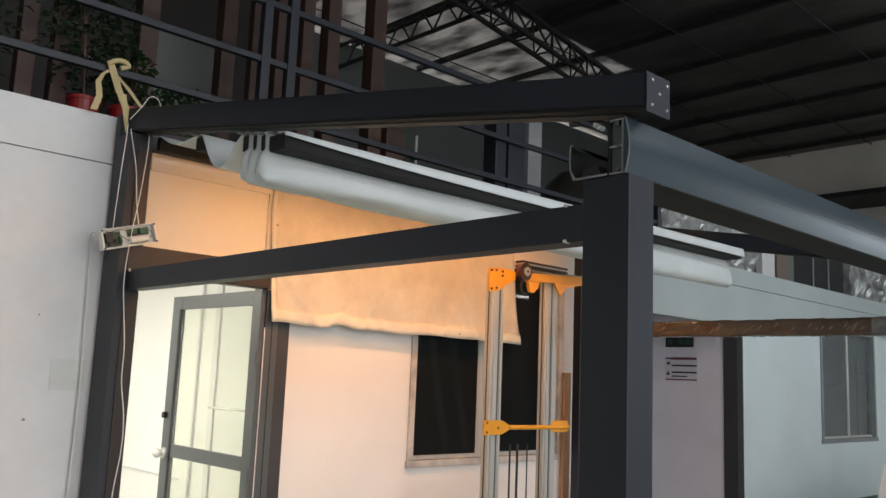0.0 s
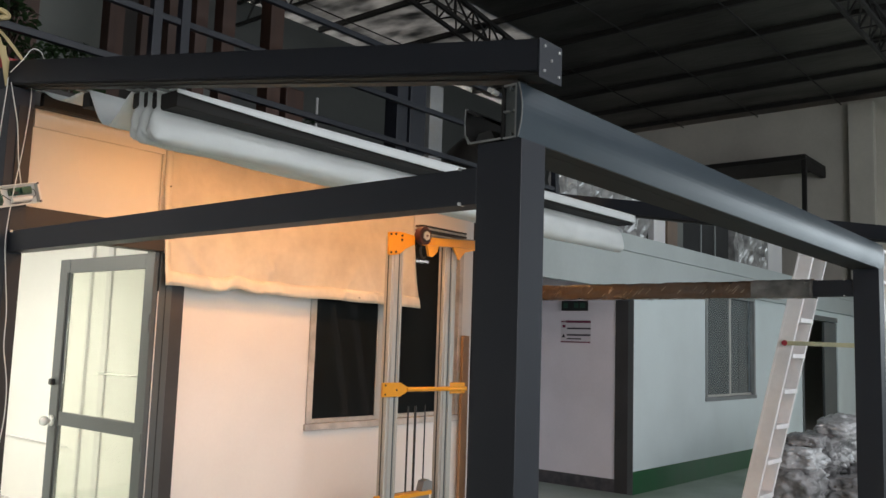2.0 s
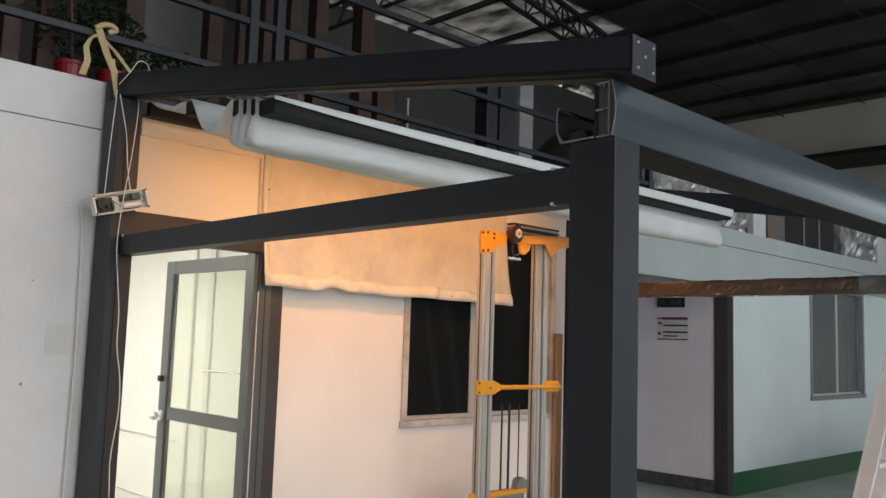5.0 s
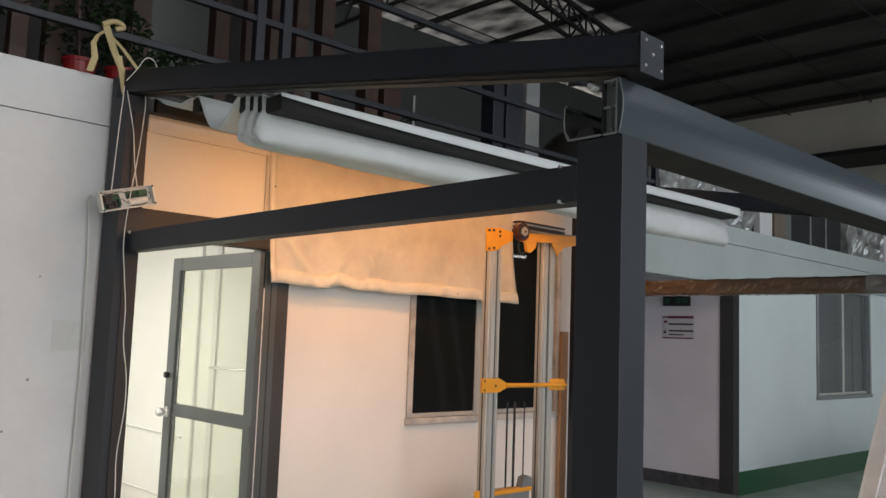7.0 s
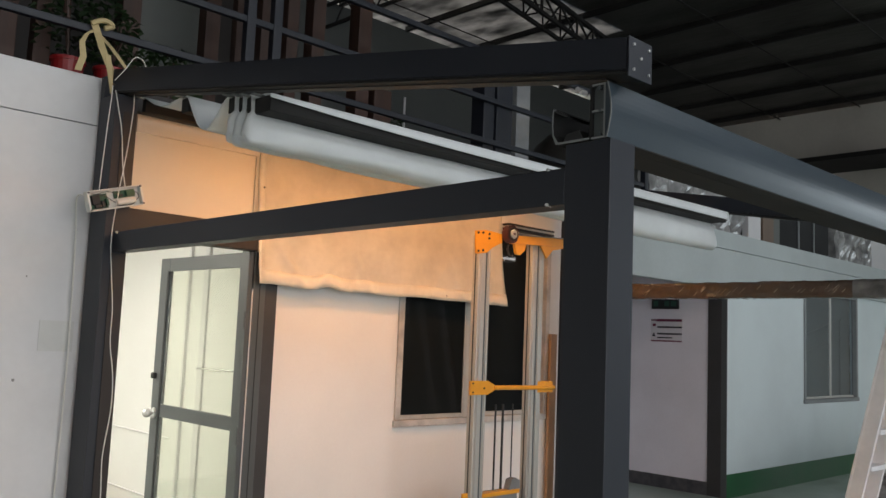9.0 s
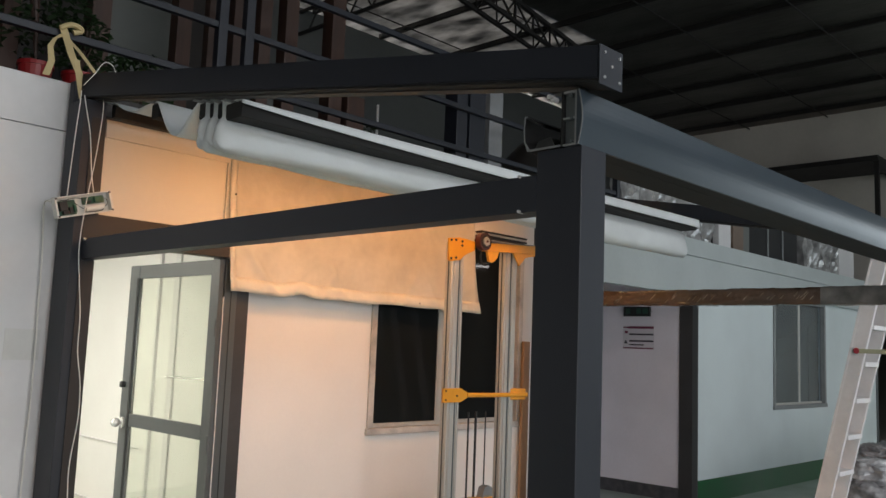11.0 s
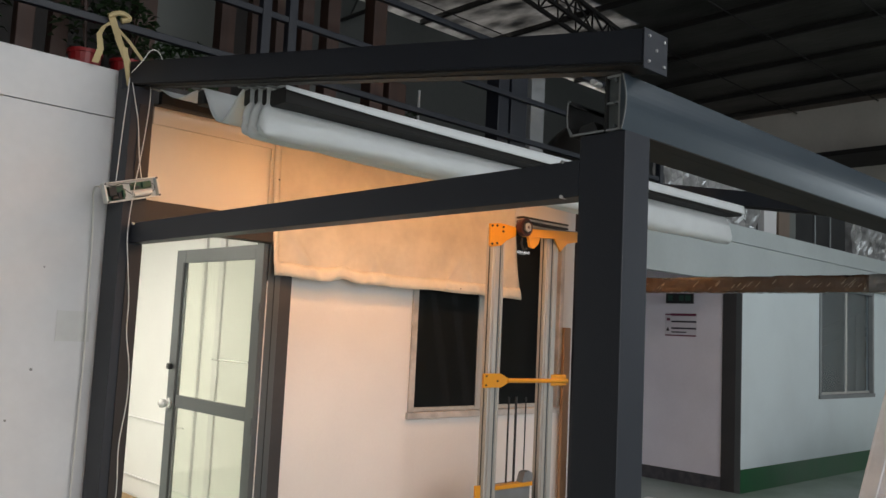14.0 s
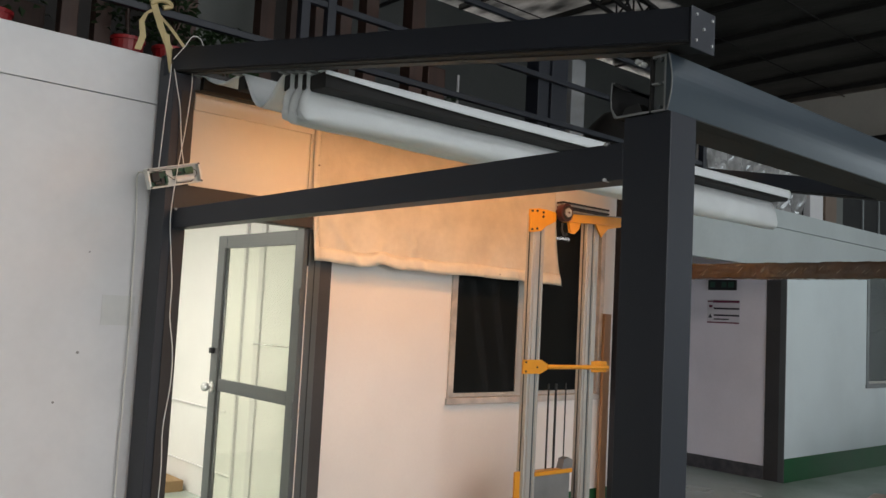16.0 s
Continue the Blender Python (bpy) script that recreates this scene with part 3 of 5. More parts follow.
part("frame_head", box(0.17, 0.904, 3.135, 3.215, 2.02, 2.058, 0.002), DOORGREY, df)
X0, X1, YA, YB = 0.885, 0.915, 3.078, 4.165
HS, LS = 0.092, 0.125
part("hinge_stile", box(X0, X1, YA, YA + HS, 0.02, 1.994, 0.003), DOORGREY, df)
part("lock_stile", box(X0, X1, YB - LS, YB, 0.02, 1.994, 0.003), DOORGREY, df)
part("glazing_bead", box(X0 - 0.004, X0 - 0.0005, YB - LS, YB - LS + 0.022, 0.12, 1.91, 0.001), RUBBER, df)
part("top_rail", box(X0 + 0.001, X1 - 0.001, YA + HS + 0.0005, YB - LS - 0.0005, 1.908, 1.993, 0.002), DOORGREY, df)
part("mid_rail", box(X0 + 0.001, X1 - 0.001, YA + HS + 0.0005, YB - LS - 0.0005, 0.965, 1.045, 0.002), DOORGREY, df)
part("bottom_rail", box(X0 + 0.001, X1 - 0.001, YA + HS + 0.0005, YB - LS - 0.0005, 0.021, 0.12, 0.002), DOORGREY, df)
for z0, z1 in ((1.0455, 1.9075), (0.1205, 0.9645)):
    p = part("pane", box(0.898, 0.903, YA + HS + 0.0005, YB - LS - 0.0005, z0, z1), DOORGLASS, df)
    p.visible_shadow = False
b = bmesh.new()
bmesh.ops.create_uvsphere(b, u_segments=16, v_segments=10, radius=0.03)
bmesh.ops.translate(b, verts=b.verts, vec=(X0 - 0.048, YB - 0.05, 0.985))
knob = part("door_knob", b, SCREW, df, "round chrome knob", smooth=True)
part("rose", rod((X0 - 0.001, YB - 0.05, 0.985), (X0 - 0.012, YB - 0.05, 0.985), 0.034, 18), SCREW, knob)
part("neck", rod((X0 - 0.012, YB - 0.05, 0.985), (X0 - 0.03, YB - 0.05, 0.985), 0.013, 12), SCREW, knob)
part("latch", box(X0 - 0.03, X0 - 0.001, YB - 0.06, YB - 0.02, 1.205, 1.245, 0.008), RUBBER, df, "small black latch")
for z in (0.25, 0.9, 1.55):
    part("hinge", rod((X0 - 0.008, YA - 0.004, z), (X0 - 0.008, YA - 0.004, z + 0.1), 0.008, 10), DOORGREY, df)
part("closer_rail", rod((X1 + 0.012, YA + 0.12, 1.30), (X1 + 0.012, YB - 0.5, 1.295), 0.006, 8), SCREW, df)

# trunking and frames on the partition seen through the doorway
for y0, y1, z0, z1 in ((4.92, 6.9, 0.70, 0.712), (4.76, 6.9, 0.225, 0.237)):
    solo("trim_trunking", box(1.405, 1.419, y0, y1, z0, z1, 0.002), PANEL, "thin white cable trunking on the partition", "trunking", kind="structure")
solo("trim_batten", box(1.395, 1.419, 4.735, 4.76, 0, 2.5, 0.003), PANEL, "white vertical batten on the partition", "batten", kind="structure")
solo("trim_batten", box(1.402, 1.419, 4.46, 4.53, 0, 2.5, 0.003), PANEL, "white vertical batten on the partition", "batten", kind="structure")
ct = thing("ceiling_light", (-0.45, 5.0, 2.45), "white fluorescent tube on the room ceiling", "lamp")
part("body", box(-0.48, -0.42, 4.35, 5.65, 2.455, 2.4985, 0.004), PANEL, ct)
part("tube", rod((-0.45, 4.38, 2.44), (-0.45, 5.62, 2.44), 0.013, 12), TUBE, ct)
solo("floor_box", box(1.0, 1.38, 5.5, 5.95, 0.0, 0.09, 0.004), material("cardboard", (0.34, 0.22, 0.11), 0.8, 0, 0.1, 40, 4, 0.05), "brown cardboard box on the room floor", "box")

# cream board over the doorway
solo("wall_board", box(0.166, 0.955, 3.105, 3.128, 2.144, 2.72, 0.002), BOARD, "cream painted board above the doorway", "board", kind="structure")
fb = thing("wall_board_batten", (0.55, 3.1, 2.144), "cream batten frame on the board", "batten", kind="structure")
part("batten", box(0.166, 0.955, 3.092, 3.1045, 2.56, 2.70, 0.002), BOARD, fb)
part("batten", box(0.90, 0.985, 3.0905, 3.1045, 2.144, 2.5595, 0.002), BOARD, fb)


def hanging_sheet():
    b = bmesh.new()
    nx, nz = 90, 34
    x0, x1 = 0.915, 3.06
    rows = []
    for i in range(nx + 1):
        u = i / nx
        x = x0 + (x1 - x0) * u
        hem = 1.812 + 0.012 * noise.noise((u * 9, 0.2, 0)) + 0.018 * math.exp(-((u - 0.245) / 0.03) ** 2) - 0.006 * u
        row = []
        for j in range(nz + 1):
            v = j / nz
            z = 2.735 + (hem - 2.735) * v
            lo = max(0.0, v - 0.35) / 0.65
            y = 3.0885 - 0.034 * lo + 0.020 * lo * noise.noise((x * 3.1 + z * 1.2, z * 1.4, 2.0)) + 0.008 * lo * noise.noise((x * 9 - z * 5, z * 5, 5.0))
            y += 0.012 * lo * abs(noise.noise((x * 2.4 + z * 2.8, 0.5, 9.0)))
            for cx, cz, sl in ((1.35, 1.83, 1.1), (1.15, 1.95, -1.3), (1.62, 1.85, 0.9), (1.75, 1.86, -0.8), (2.3, 1.84, 1.2), (2.62, 1.85, -0.9), (2.85, 1.9, 1.6)):
                dd = (x - cx) - (z - cz) * sl * 0.6
                y -= 0.022 * math.exp(-(dd / 0.026) ** 2) * max(0.0, min(1.0, (2.12 - z) / 0.15))
            if v > 0.93:
                y -= 0.008 + 0.006 * noise.noise((x * 25, z * 9, 3))
            if u > 0.92:
                y -= 0.04 * lo * abs(noise.noise((u * 55, z * 2.5, 4.0)))
            e = max(0.0, 1 - u / 0.03)
            y -= 0.03 * e * lo
            xx = x + 0.008 * max(0, 1 - u / 0.05) * lo + (0.03 * lo * max(0, (u - 0.97) / 0.03))
            if u < 0.027:
                y = min(y, 3.0885) - 0.003
            row.append(b.verts.new((xx, min(y, 3.0885), z)))
        rows.append(row)
    for A, B in zip(rows, rows[1:]):
        for j in range(nz):
            b.faces.new((A[j], A[j + 1], B[j + 1], B[j]))
    # folded double hem along the lower and the near edge
    hem_bm = bmesh.new()
    for i in range(nx):
        for j in range(nz):
            if j >= nz - 3 or i < 2:
                q = [rows[i][j], rows[i][j + 1], rows[i + 1][j + 1], rows[i + 1][j]]
                hem_bm.faces.new([hem_bm.verts.new((v.co.x, v.co.y - 0.0035, v.co.z)) for v in q])
    bmesh.ops.remove_doubles(hem_bm, verts=hem_bm.verts, dist=0.0004)
    ob = solo("hanging_sheet", b, SHEET, "creased cream plastic sheet hanging over wall and window", "sheet", smooth=True)
    md = ob.modifiers.new("thickness", "SOLIDIFY")
    md.thickness = 0.002
    hem = part("hem", hem_bm, HEM, ob, "paler folded hem", smooth=True)
    hem.modifiers.new("thickness", "SOLIDIFY").thickness = 0.002
    part("eyelet", rod((0.955, 3.076, 2.382), (0.955, 3.083, 2.382), 0.006, 8), STEELCOL, ob)
    for x in (1.01, 1.46, 2.03, 2.47, 2.83):
        part("eyelet", rod((x, 3.045, 1.842), (x, 3.052, 1.842), 0.004, 8), STEELCOL, ob)
    return ob


hanging_sheet()


def window(name, label, x0, x1, z0, z1, y, mull, wood, fw=0.05, glass=None):
    glass = glass or PANE
    t = thing(name, ((x0 + x1) / 2, y, z0), label, "window", kind="structure")
    part("window_sill", box(x0 - 0.012, x1 + 0.012, y - 0.022, y + 0.06, z0 - 0.004, z0 + fw * 0.8, 0.004), wood, t)
    part("window_frame", box(x0 + 0.001, x0 + fw, y - 0.012, y + 0.06, z0 + fw * 0.8 + 0.001, z1 - 0.001, 0.004), wood, t)
    part("window_frame", box(x1 - fw, x1 - 0.001, y - 0.012, y + 0.06, z0 + fw * 0.8 + 0.001, z1 - 0.001, 0.004), wood, t)
    part("window_frame", box(x0 + fw + 0.001, x1 - fw - 0.001, y - 0.012, y + 0.06, z1 - fw, z1 - 0.001, 0.004), wood, t)
    m = mull
    part("sash_stile", box(m, m + 0.05, y + 0.008, y + 0.03, z0 + fw * 0.8 + 0.001, z1 - fw - 0.001, 0.003), MASTALU, t)
    part("sash_stile", box(m + 0.052, m + 0.085, y + 0.03, y + 0.05, z0 + fw * 0.8 + 0.001, z1 - fw - 0.001, 0.003), MASTALU, t)
    part("sash_rail", box(x0 + fw + 0.001, m - 0.001, y + 0.009, y + 0.029, z0 + fw * 0.8 + 0.002, z0 + fw * 0.8 + 0.03, 0.003), MASTALU, t)
    part("sash_rail", box(m + 0.086, x1 - fw - 0.001, y + 0.031, y + 0.049, z0 + fw * 0.8 + 0.002, z0 + fw * 0.8 + 0.03, 0.003), MASTALU, t)
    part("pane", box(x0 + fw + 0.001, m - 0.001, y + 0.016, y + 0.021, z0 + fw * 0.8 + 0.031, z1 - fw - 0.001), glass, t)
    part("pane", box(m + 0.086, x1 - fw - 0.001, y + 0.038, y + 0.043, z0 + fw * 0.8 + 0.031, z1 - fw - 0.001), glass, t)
    return t


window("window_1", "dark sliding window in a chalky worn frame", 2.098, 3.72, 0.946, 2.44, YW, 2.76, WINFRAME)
window("window_2", "dark aluminium sliding window in the white wall", 8.811, 10.559, 0.947, 2.359, YG, 9.64, MASTDIM, 0.055, clear("grey_window_glass", (0.72, 0.80, 0.82), 0.02, weight=0.97))
w2 = bpy.data.objects["window_2"]
for p in [c for c in w2.children if c.name.startswith("pane")]:
    p.visible_shadow = False
# mottled backing imitates the grey reflection in the glass
GLASS_BACKING = material("grey_reflection_tone", (0.036, 0.045, 0.05), 0.8, 0, 0.3, 9, 3, 0.1, second=(0.012, 0.015, 0.018), stretch=(3, 1, 0.5))
part("curtain", box(8.83, 10.54, YG + 0.105, YG + 0.115, 0.96, 2.35), GLASS_BACKING, w2, "mottled grey backing for the reflections in the glass")
# dark bars imitate a railing mirrored in the glass
for z, dz in ((1.74, 0.36), (1.52, 0.34)):
    part("grille_bar", bar((8.86, YG + 0.08, z), (10.5, YG + 0.08, z + dz), 0.012, 0.022), RUBBER, w2)
part("grille_bar", bar((10.2, YG + 0.095, 0.98), (10.2, YG + 0.095, 2.03), 0.012, 0.03), RUBBER, w2)
solo("corner_strip", box(3.69, 3.772, 3.078, 3.104, 0, 1.616, 0.004), material("tan_edging", (0.42, 0.25, 0.14), 0.6, 0, 0.1, 30, 3, 0.05), "tan edging strip on the cabin corner", "strip", kind="structure")
solo("baseboard_cabin", box(1.12, 3.86, YW - 0.006, YW - 0.001, 0, 0.25), GREEN, "dark green skirting band on the cabin", "baseboard", kind="structure")

# recess: column, kick board, signs
cr = thing("column_recess", (6.9, 3.3, 0), "dark grey steel corner column", "column", kind="structure")
part("flange", box(6.849, 6.857, 3.262, 3.4185, 0, 2.199, 0.002), STEELCOL, cr)
# lighter grey strip paints in the column's brighter front face
part("edge_flange", box(6.847, 6.857, 3.196, 3.2615, 0, 2.199, 0.002), DOORGREY, cr)
part("core", box(6.8585, 7.0, 3.302, 3.4185, 0, 2.695), STEELCOL, cr)
solo("kickboard", box(6.848, 6.859, 3.42, 5.29, 0.0, 0.14, 0.002), material("chipped_dark_kickboard", (0.05, 0.05, 0.06), 0.6, 0, 0.3, 20, 9, 0.1, second=(0.10, 0.095, 0.10)), "chipped dark kickboard on the lilac wall", "baseboard", kind="structure")
INK = material("dark_ink", (0.03, 0.025, 0.04), 0.6, 0, 0.02, 50, 5, 0)
MAROON = material("maroon_ink", (0.16, 0.02, 0.06), 0.6, 0, 0.02, 50, 5, 0)
PAPER = material("notice_paper", (0.66, 0.63, 0.68), 0.6, 0, 0.02, 50, 5, 0)
sg = thing("exit_sign", (6.85, 3.95, 1.985), "dark exit sign box with faint green figures", "sign")
part("casing", box(6.835, 6.859, 3.775, 4.118, 1.985, 2.106, 0.003), RUBBER, sg)
for y0, y1 in ((3.80, 3.87), (3.89, 3.95), (4.03, 4.09)):
    part("mark", box(6.8335, 6.8348, y0, y1, 2.015, 2.075), material("dim_green", (0.02, 0.07, 0.05), 0.5, 0, 0.05, 30, 5, 0), sg)
ps = thing("notice", (6.857, 3.93, 1.614), "white safety notice with maroon bands and dark lines", "notice")
part("sheet", box(6.8555, 6.859, 3.735, 4.132, 1.614, 1.875), PAPER, ps)
for z0, z1, y0, y1, m in ((1.845, 1.872, 3.738, 4.06, MAROON), (1.852, 1.866, 4.06, 4.13, MAROON), (1.618, 1.632, 3.738, 4.13, MAROON), (1.771, 1.790, 3.738, 4.05, INK),
                          (1.696, 1.715, 3.738, 4.05, INK), (1.655, 1.669, 3.86, 4.05, INK)):
    part("line", box(6.854, 6.8552, y0, y1, z0, z1), m, ps)
part("symbol", extrude([(4.07, 1.675), (4.12, 1.675), (4.095, 1.72)], 6.854, 6.8552), INK, ps)
part("symbol", extrude([(4.07, 1.79), (4.11, 1.79), (4.11, 1.82), (4.07, 1.82)], 6.854, 6.8552), MAROON, ps)

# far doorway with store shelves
# dark wall colour paints in the unlit store room
solo("wall_store_back", box(11.6, 16.0, 5.5, 5.6, 0, 2.7), STEELCOL, "store room wall, coloured dark for the unlit room", "wall", kind="structure")
solo("door_store_frame", box(12.68, 12.759, YG - 0.01, YG + 0.11, 0, 2.26, 0.003), DOORGREY, "grey frame of the store doorway", "frame", kind="structure")
solo("door_store_frame", box(12.76, 14.7, YG - 0.008, YG + 0.11, 2.182, 2.26, 0.003), DOORGREY, "grey frame of the store doorway", "frame", kind="structure")
solo("door_store_leaf", box(13.98, 14.7, YG + 0.02, YG + 0.06, 0.01, 2.17, 0.003), DOORGREY, "grey glazed store door leaf", "door", kind="structure")
sh = thing("store_shelf", (13.2, 4.2, 0), "dim store shelf with boxes", "shelf")
for z in (0.5, 0.95, 1.4, 1.8):
    part("board", box(12.6, 14.6, 4.0, 4.4, z, z + 0.03), WOOD, sh)
for x in (12.6, 14.55):
    part("upright", box(x, x + 0.04, 3.99, 4.03, 0, 2.0), DARKSTEEL, sh)
OCHRE = material("ochre_carton", (0.30, 0.20, 0.07), 0.7, 0, 0.1, 30, 4, 0.04)
for x, z, w, h in ((12.7, 0.53, 0.4, 0.3), (13.3, 0.53, 0.5, 0.36), (12.75, 0.98, 0.5, 0.3), (13.5, 0.98, 0.35, 0.34), (13.0, 1.43, 0.5, 0.28), (13.7, 1.43, 0.5, 0.3)):
    solo("carton", box(x, x + w, 4.05, 4.35, z, z + h, 0.006), OCHRE, "ochre carton on the store shelf", "carton", "store cartons")


# ---- packing film on the far side beam ----
CLEARFILM = material("clear_wrap_on_beam", (0.17, 0.165, 0.16), 0.2, 0.0, 0.3, 14, 6, 0.6, second=(0.05, 0.05, 0.05), coat=0.6)
FOIL = material("crumpled_clear_film", (0.36, 0.36, 0.36), 0.25, 0.0, 0.2, 12, 5, 0.5, second=(0.12, 0.12, 0.12), coat=0.4)

def film(ya, yb, pad, seed):
    b = bmesh.new()
    n = int(130 * (yb - ya))
    K = 22
    rows = []
    for i in range(n + 1):
        y = ya + (yb - ya) * i / n
        row = []
        for k in range(K):
            a = 2 * math.pi * k / K
            c, s = math.cos(a), math.sin(a)
            px = (0.046 + pad) * max(-1, min(1, c * 1.35))
            pz = (0.0525 + pad) * max(-1, min(1, s * 1.35))
            skewed = y * 14 + s * 5.5
            w = 1 + 0.08 * noise.noise((skewed, k * 0.3, 1.0 + seed)) + 0.055 * abs(noise.noise((skewed * 3.2, k * 0.35, 4.0 + seed))) + 0.02 * noise.noise((y * 70, k * 1.3, seed))
            row.append(b.verts.new((3.687 + px * w, y, 1.9465 + pz * w)))
        rows.append(row)
    for A, B in zip(rows, rows[1:]):
        for k in range(K):
            b.faces.new((A[k], A[(k + 1) % K], B[(k + 1) % K], B[k]))
    return b


pf = thing("packing_film", (3.687, 1.8, 1.9), "crinkled brown packing film wound round the side beam", "film")
for i in range(7):
    y0 = 0.72 + 0.305 * i
    part("winding", film(y0, min(2.86, y0 + 0.315), 0.0012 * (i % 2), i * 3.1), WRAPBROWN, pf)
# pale strips paint the bright glints along the film's folds
GLINT = material("pale_film_glint", (0.40, 0.31, 0.23), 0.2, 0.0, 0.2, 30, 6, 0.1, coat=0.6)
fold = random.Random(12)
for i in range(34):
    y = fold.uniform(0.78, 2.8)
    z = fold.uniform(1.91, 1.95)
    n = fold.uniform(0.015, 0.04)
    part("crease", bar((3.6375, y, z), (3.6355, y - n * 1.1, z + n), 0.004, fold.uniform(0.0015, 0.003), 0.0), GLINT, pf)
solo("clear_film", film(0.365, 0.74, 0.003, 8.0), CLEARFILM, "crumpled clear film round the side beam", "film")


# ---- mast lift ----
def lift():
    t = thing("mast_lift", (2.4, 2.4, 0), "aluminium mast lift with orange-yellow brackets", "lift")
    y = 2.455
    for x0, x1 in ((2.105, 2.212), (2.622, 2.712)):
        m = part("mast", box(x0, x1, y - 0.05, y + 0.01, 0.1, 2.20, 0.006), MASTALU, t)
        w = x1 - x0
        for f in (0.2, 0.8):
            part("rib", box(x0 + f * w - 0.006, x0 + f * w + 0.006, y - 0.058, y - 0.0505, 0.1, 2.19, 0.003), MASTALU, m)
        part("slot", box(x0 + 0.62 * w - 0.006, x0 + 0.62 * w + 0.004, y - 0.0525, y - 0.0502, 0.1, 2.19), DOORGREY, m)
        part("side_slot", box(x0 - 0.0025, x0 - 0.0005, y - 0.024, y - 0.016, 0.1, 2.19), STEELCOL, m)
    # top brackets
    tp = part("top_bracket", extrude([(2.046, 2.214), (2.138, 2.227), (2.205, 2.224), (2.285, 2.216), (2.285, 2.162), (2.197, 2.123), (2.147, 2.086), (2.065, 2.072), (2.05, 2.08)], y - 0.072, y - 0.0585, "y"), YELLOW, t)
    for px, pz in ((2.062, 2.203), (2.105, 2.208), (2.162, 2.205), (2.162, 2.178), (2.066, 2.09), (2.11, 2.098)):
        part("bolt", rod((px, y - 0.079, pz), (px, y - 0.0725, pz), 0.0075, 8), RUBBER, tp)
    cbar = part("cross_bar", extrude([(2.385, 2.222), (2.985, 2.262), (2.985, 2.205), (2.385, 2.170)], y - 0.085, y - 0.04, "y"), YELLOW, t)
    part("top_flange", extrude([(2.385, 2.2225), (2.985, 2.2625), (2.985, 2.267), (2.385, 2.227)], y - 0.095, y - 0.03, "y"), RAW, cbar)
    part("gusset", extrude([(2.985, 2.2045), (2.66, 2.185), (2.725, 2.105), (2.79, 2.165)], y - 0.083, y - 0.072, "y"), YELLOW, t)
    part("hook_plate", extrude([(2.40, 2.17), (2.515, 2.177), (2.50, 2.135), (2.455, 2.10), (2.42, 2.105)], y - 0.08, y - 0.06, "y"), YELLOW, t)
    part("hook", wire([(2.36, y - 0.06, 2.16), (2.355, y - 0.06, 2.12), (2.38, y - 0.06, 2.085), (2.405, y - 0.06, 2.095)], 0.008), RUBBER, t)
    wh = part("pulley_wheel", rod((2.338, y - 0.115, 2.222), (2.338, y - 0.0735, 2.222), 0.057, 28), RED, t, "dark red pulley wheel")
    part("rim", rod((2.338, y - 0.119, 2.222), (2.338, y - 0.1155, 2.222), 0.043, 28), RUBBER, wh)
    part("hub", rod((2.338, y - 0.128, 2.222), (2.338, y - 0.1195, 2.222), 0.031, 6), SCREW, wh)
    part("axle", rod((2.338, y - 0.133, 2.222), (2.338, y - 0.1285, 2.222), 0.008, 10), RED, wh)
    part("slim_mast", box(2.735, 2.765, y - 0.03, y + 0.03, 0.1, 2.18, 0.003), MASTALU, t)
    gd = part("cable_guard", box(2.43, 2.885, y - 0.01, y + 0.05, 2.287, 2.3, 0.002), MASTALU, t)
    for z in (2.2735, 2.3005):
        part("guard_rail", box(2.42, 2.89, y - 0.014, y + 0.05, z, z + 0.0125, 0.002), BROWN, gd)
    # middle brace
    mb = part("middle_bracket", extrude([(2.045, 1.295), (2.20, 1.295), (2.27, 1.265), (2.27, 1.24), (2.20, 1.21), (2.045, 1.21)], y - 0.072, y - 0.0585, "y"), YELLOW, t)
    for dx, dz in ((0.02, 0.015), (0.02, 0.07), (0.12, 0.04)):
        part("bolt", rod((2.045 + dx, y - 0.078, 1.21 + dz), (2.045 + dx, y - 0.070, 1.21 + dz), 0.006, 8), RUBBER, mb)
    part("brace_rod", rod((2.26, y - 0.066, 1.252), (2.86, y - 0.066, 1.248), 0.014, 12), YELLOW, t)
    part("end_bracket", box(2.70, 2.862, y - 0.06, y + 0.04, 1.215, 1.288, 0.006), YELLOW, t)
    for i, (x, r) in enumerate(((2.36, 0.006), (2.43, 0.008), (2.525, 0.0045))):
        part("rope", rod((x, y, 0.5), (x, y, 1.14), r, 8), RUBBER, t, "dark lifting rope")
    # winch box and base
    wb = part("winch_box", box(2.22, 2.55, y - 0.04, y + 0.12, 0.12, 0.585, 0.006), RAW, t)
    part("yellow_lip", box(2.2, 2.55, y - 0.06, y + 0.0, 0.585, 0.61, 0.003), YELLOW, t)
    part("clamp", extrude([(2.46, 0.61), (2.56, 0.61), (2.56, 0.66), (2.52, 0.68), (2.48, 0.67)], y - 0.05, y + 0.0, "y"), RAW, t)
    part("low_bracket", box(2.01, 2.055, y - 0.075, y - 0.06, 0.2, 0.63, 0.003), YELLOW, t)
    part("base_frame", box(1.95, 2.85, y - 0.25, y + 0.35, 0.06, 0.118, 0.006), YELLOW, t)
    for x in (2.0, 2.8):
        for yy in (y - 0.2, y + 0.3):
            part("castor", rod((x - 0.015, yy, 0.03), (x + 0.015, yy, 0.03), 0.0305, 16), RUBBER, t)
    return t


lift()


# ---- ladder ----
LADDER = material("white_ladder_aluminium", (0.90, 0.87, 0.88), 0.5, 0.0, 0.08, 30, 3, 0.05)


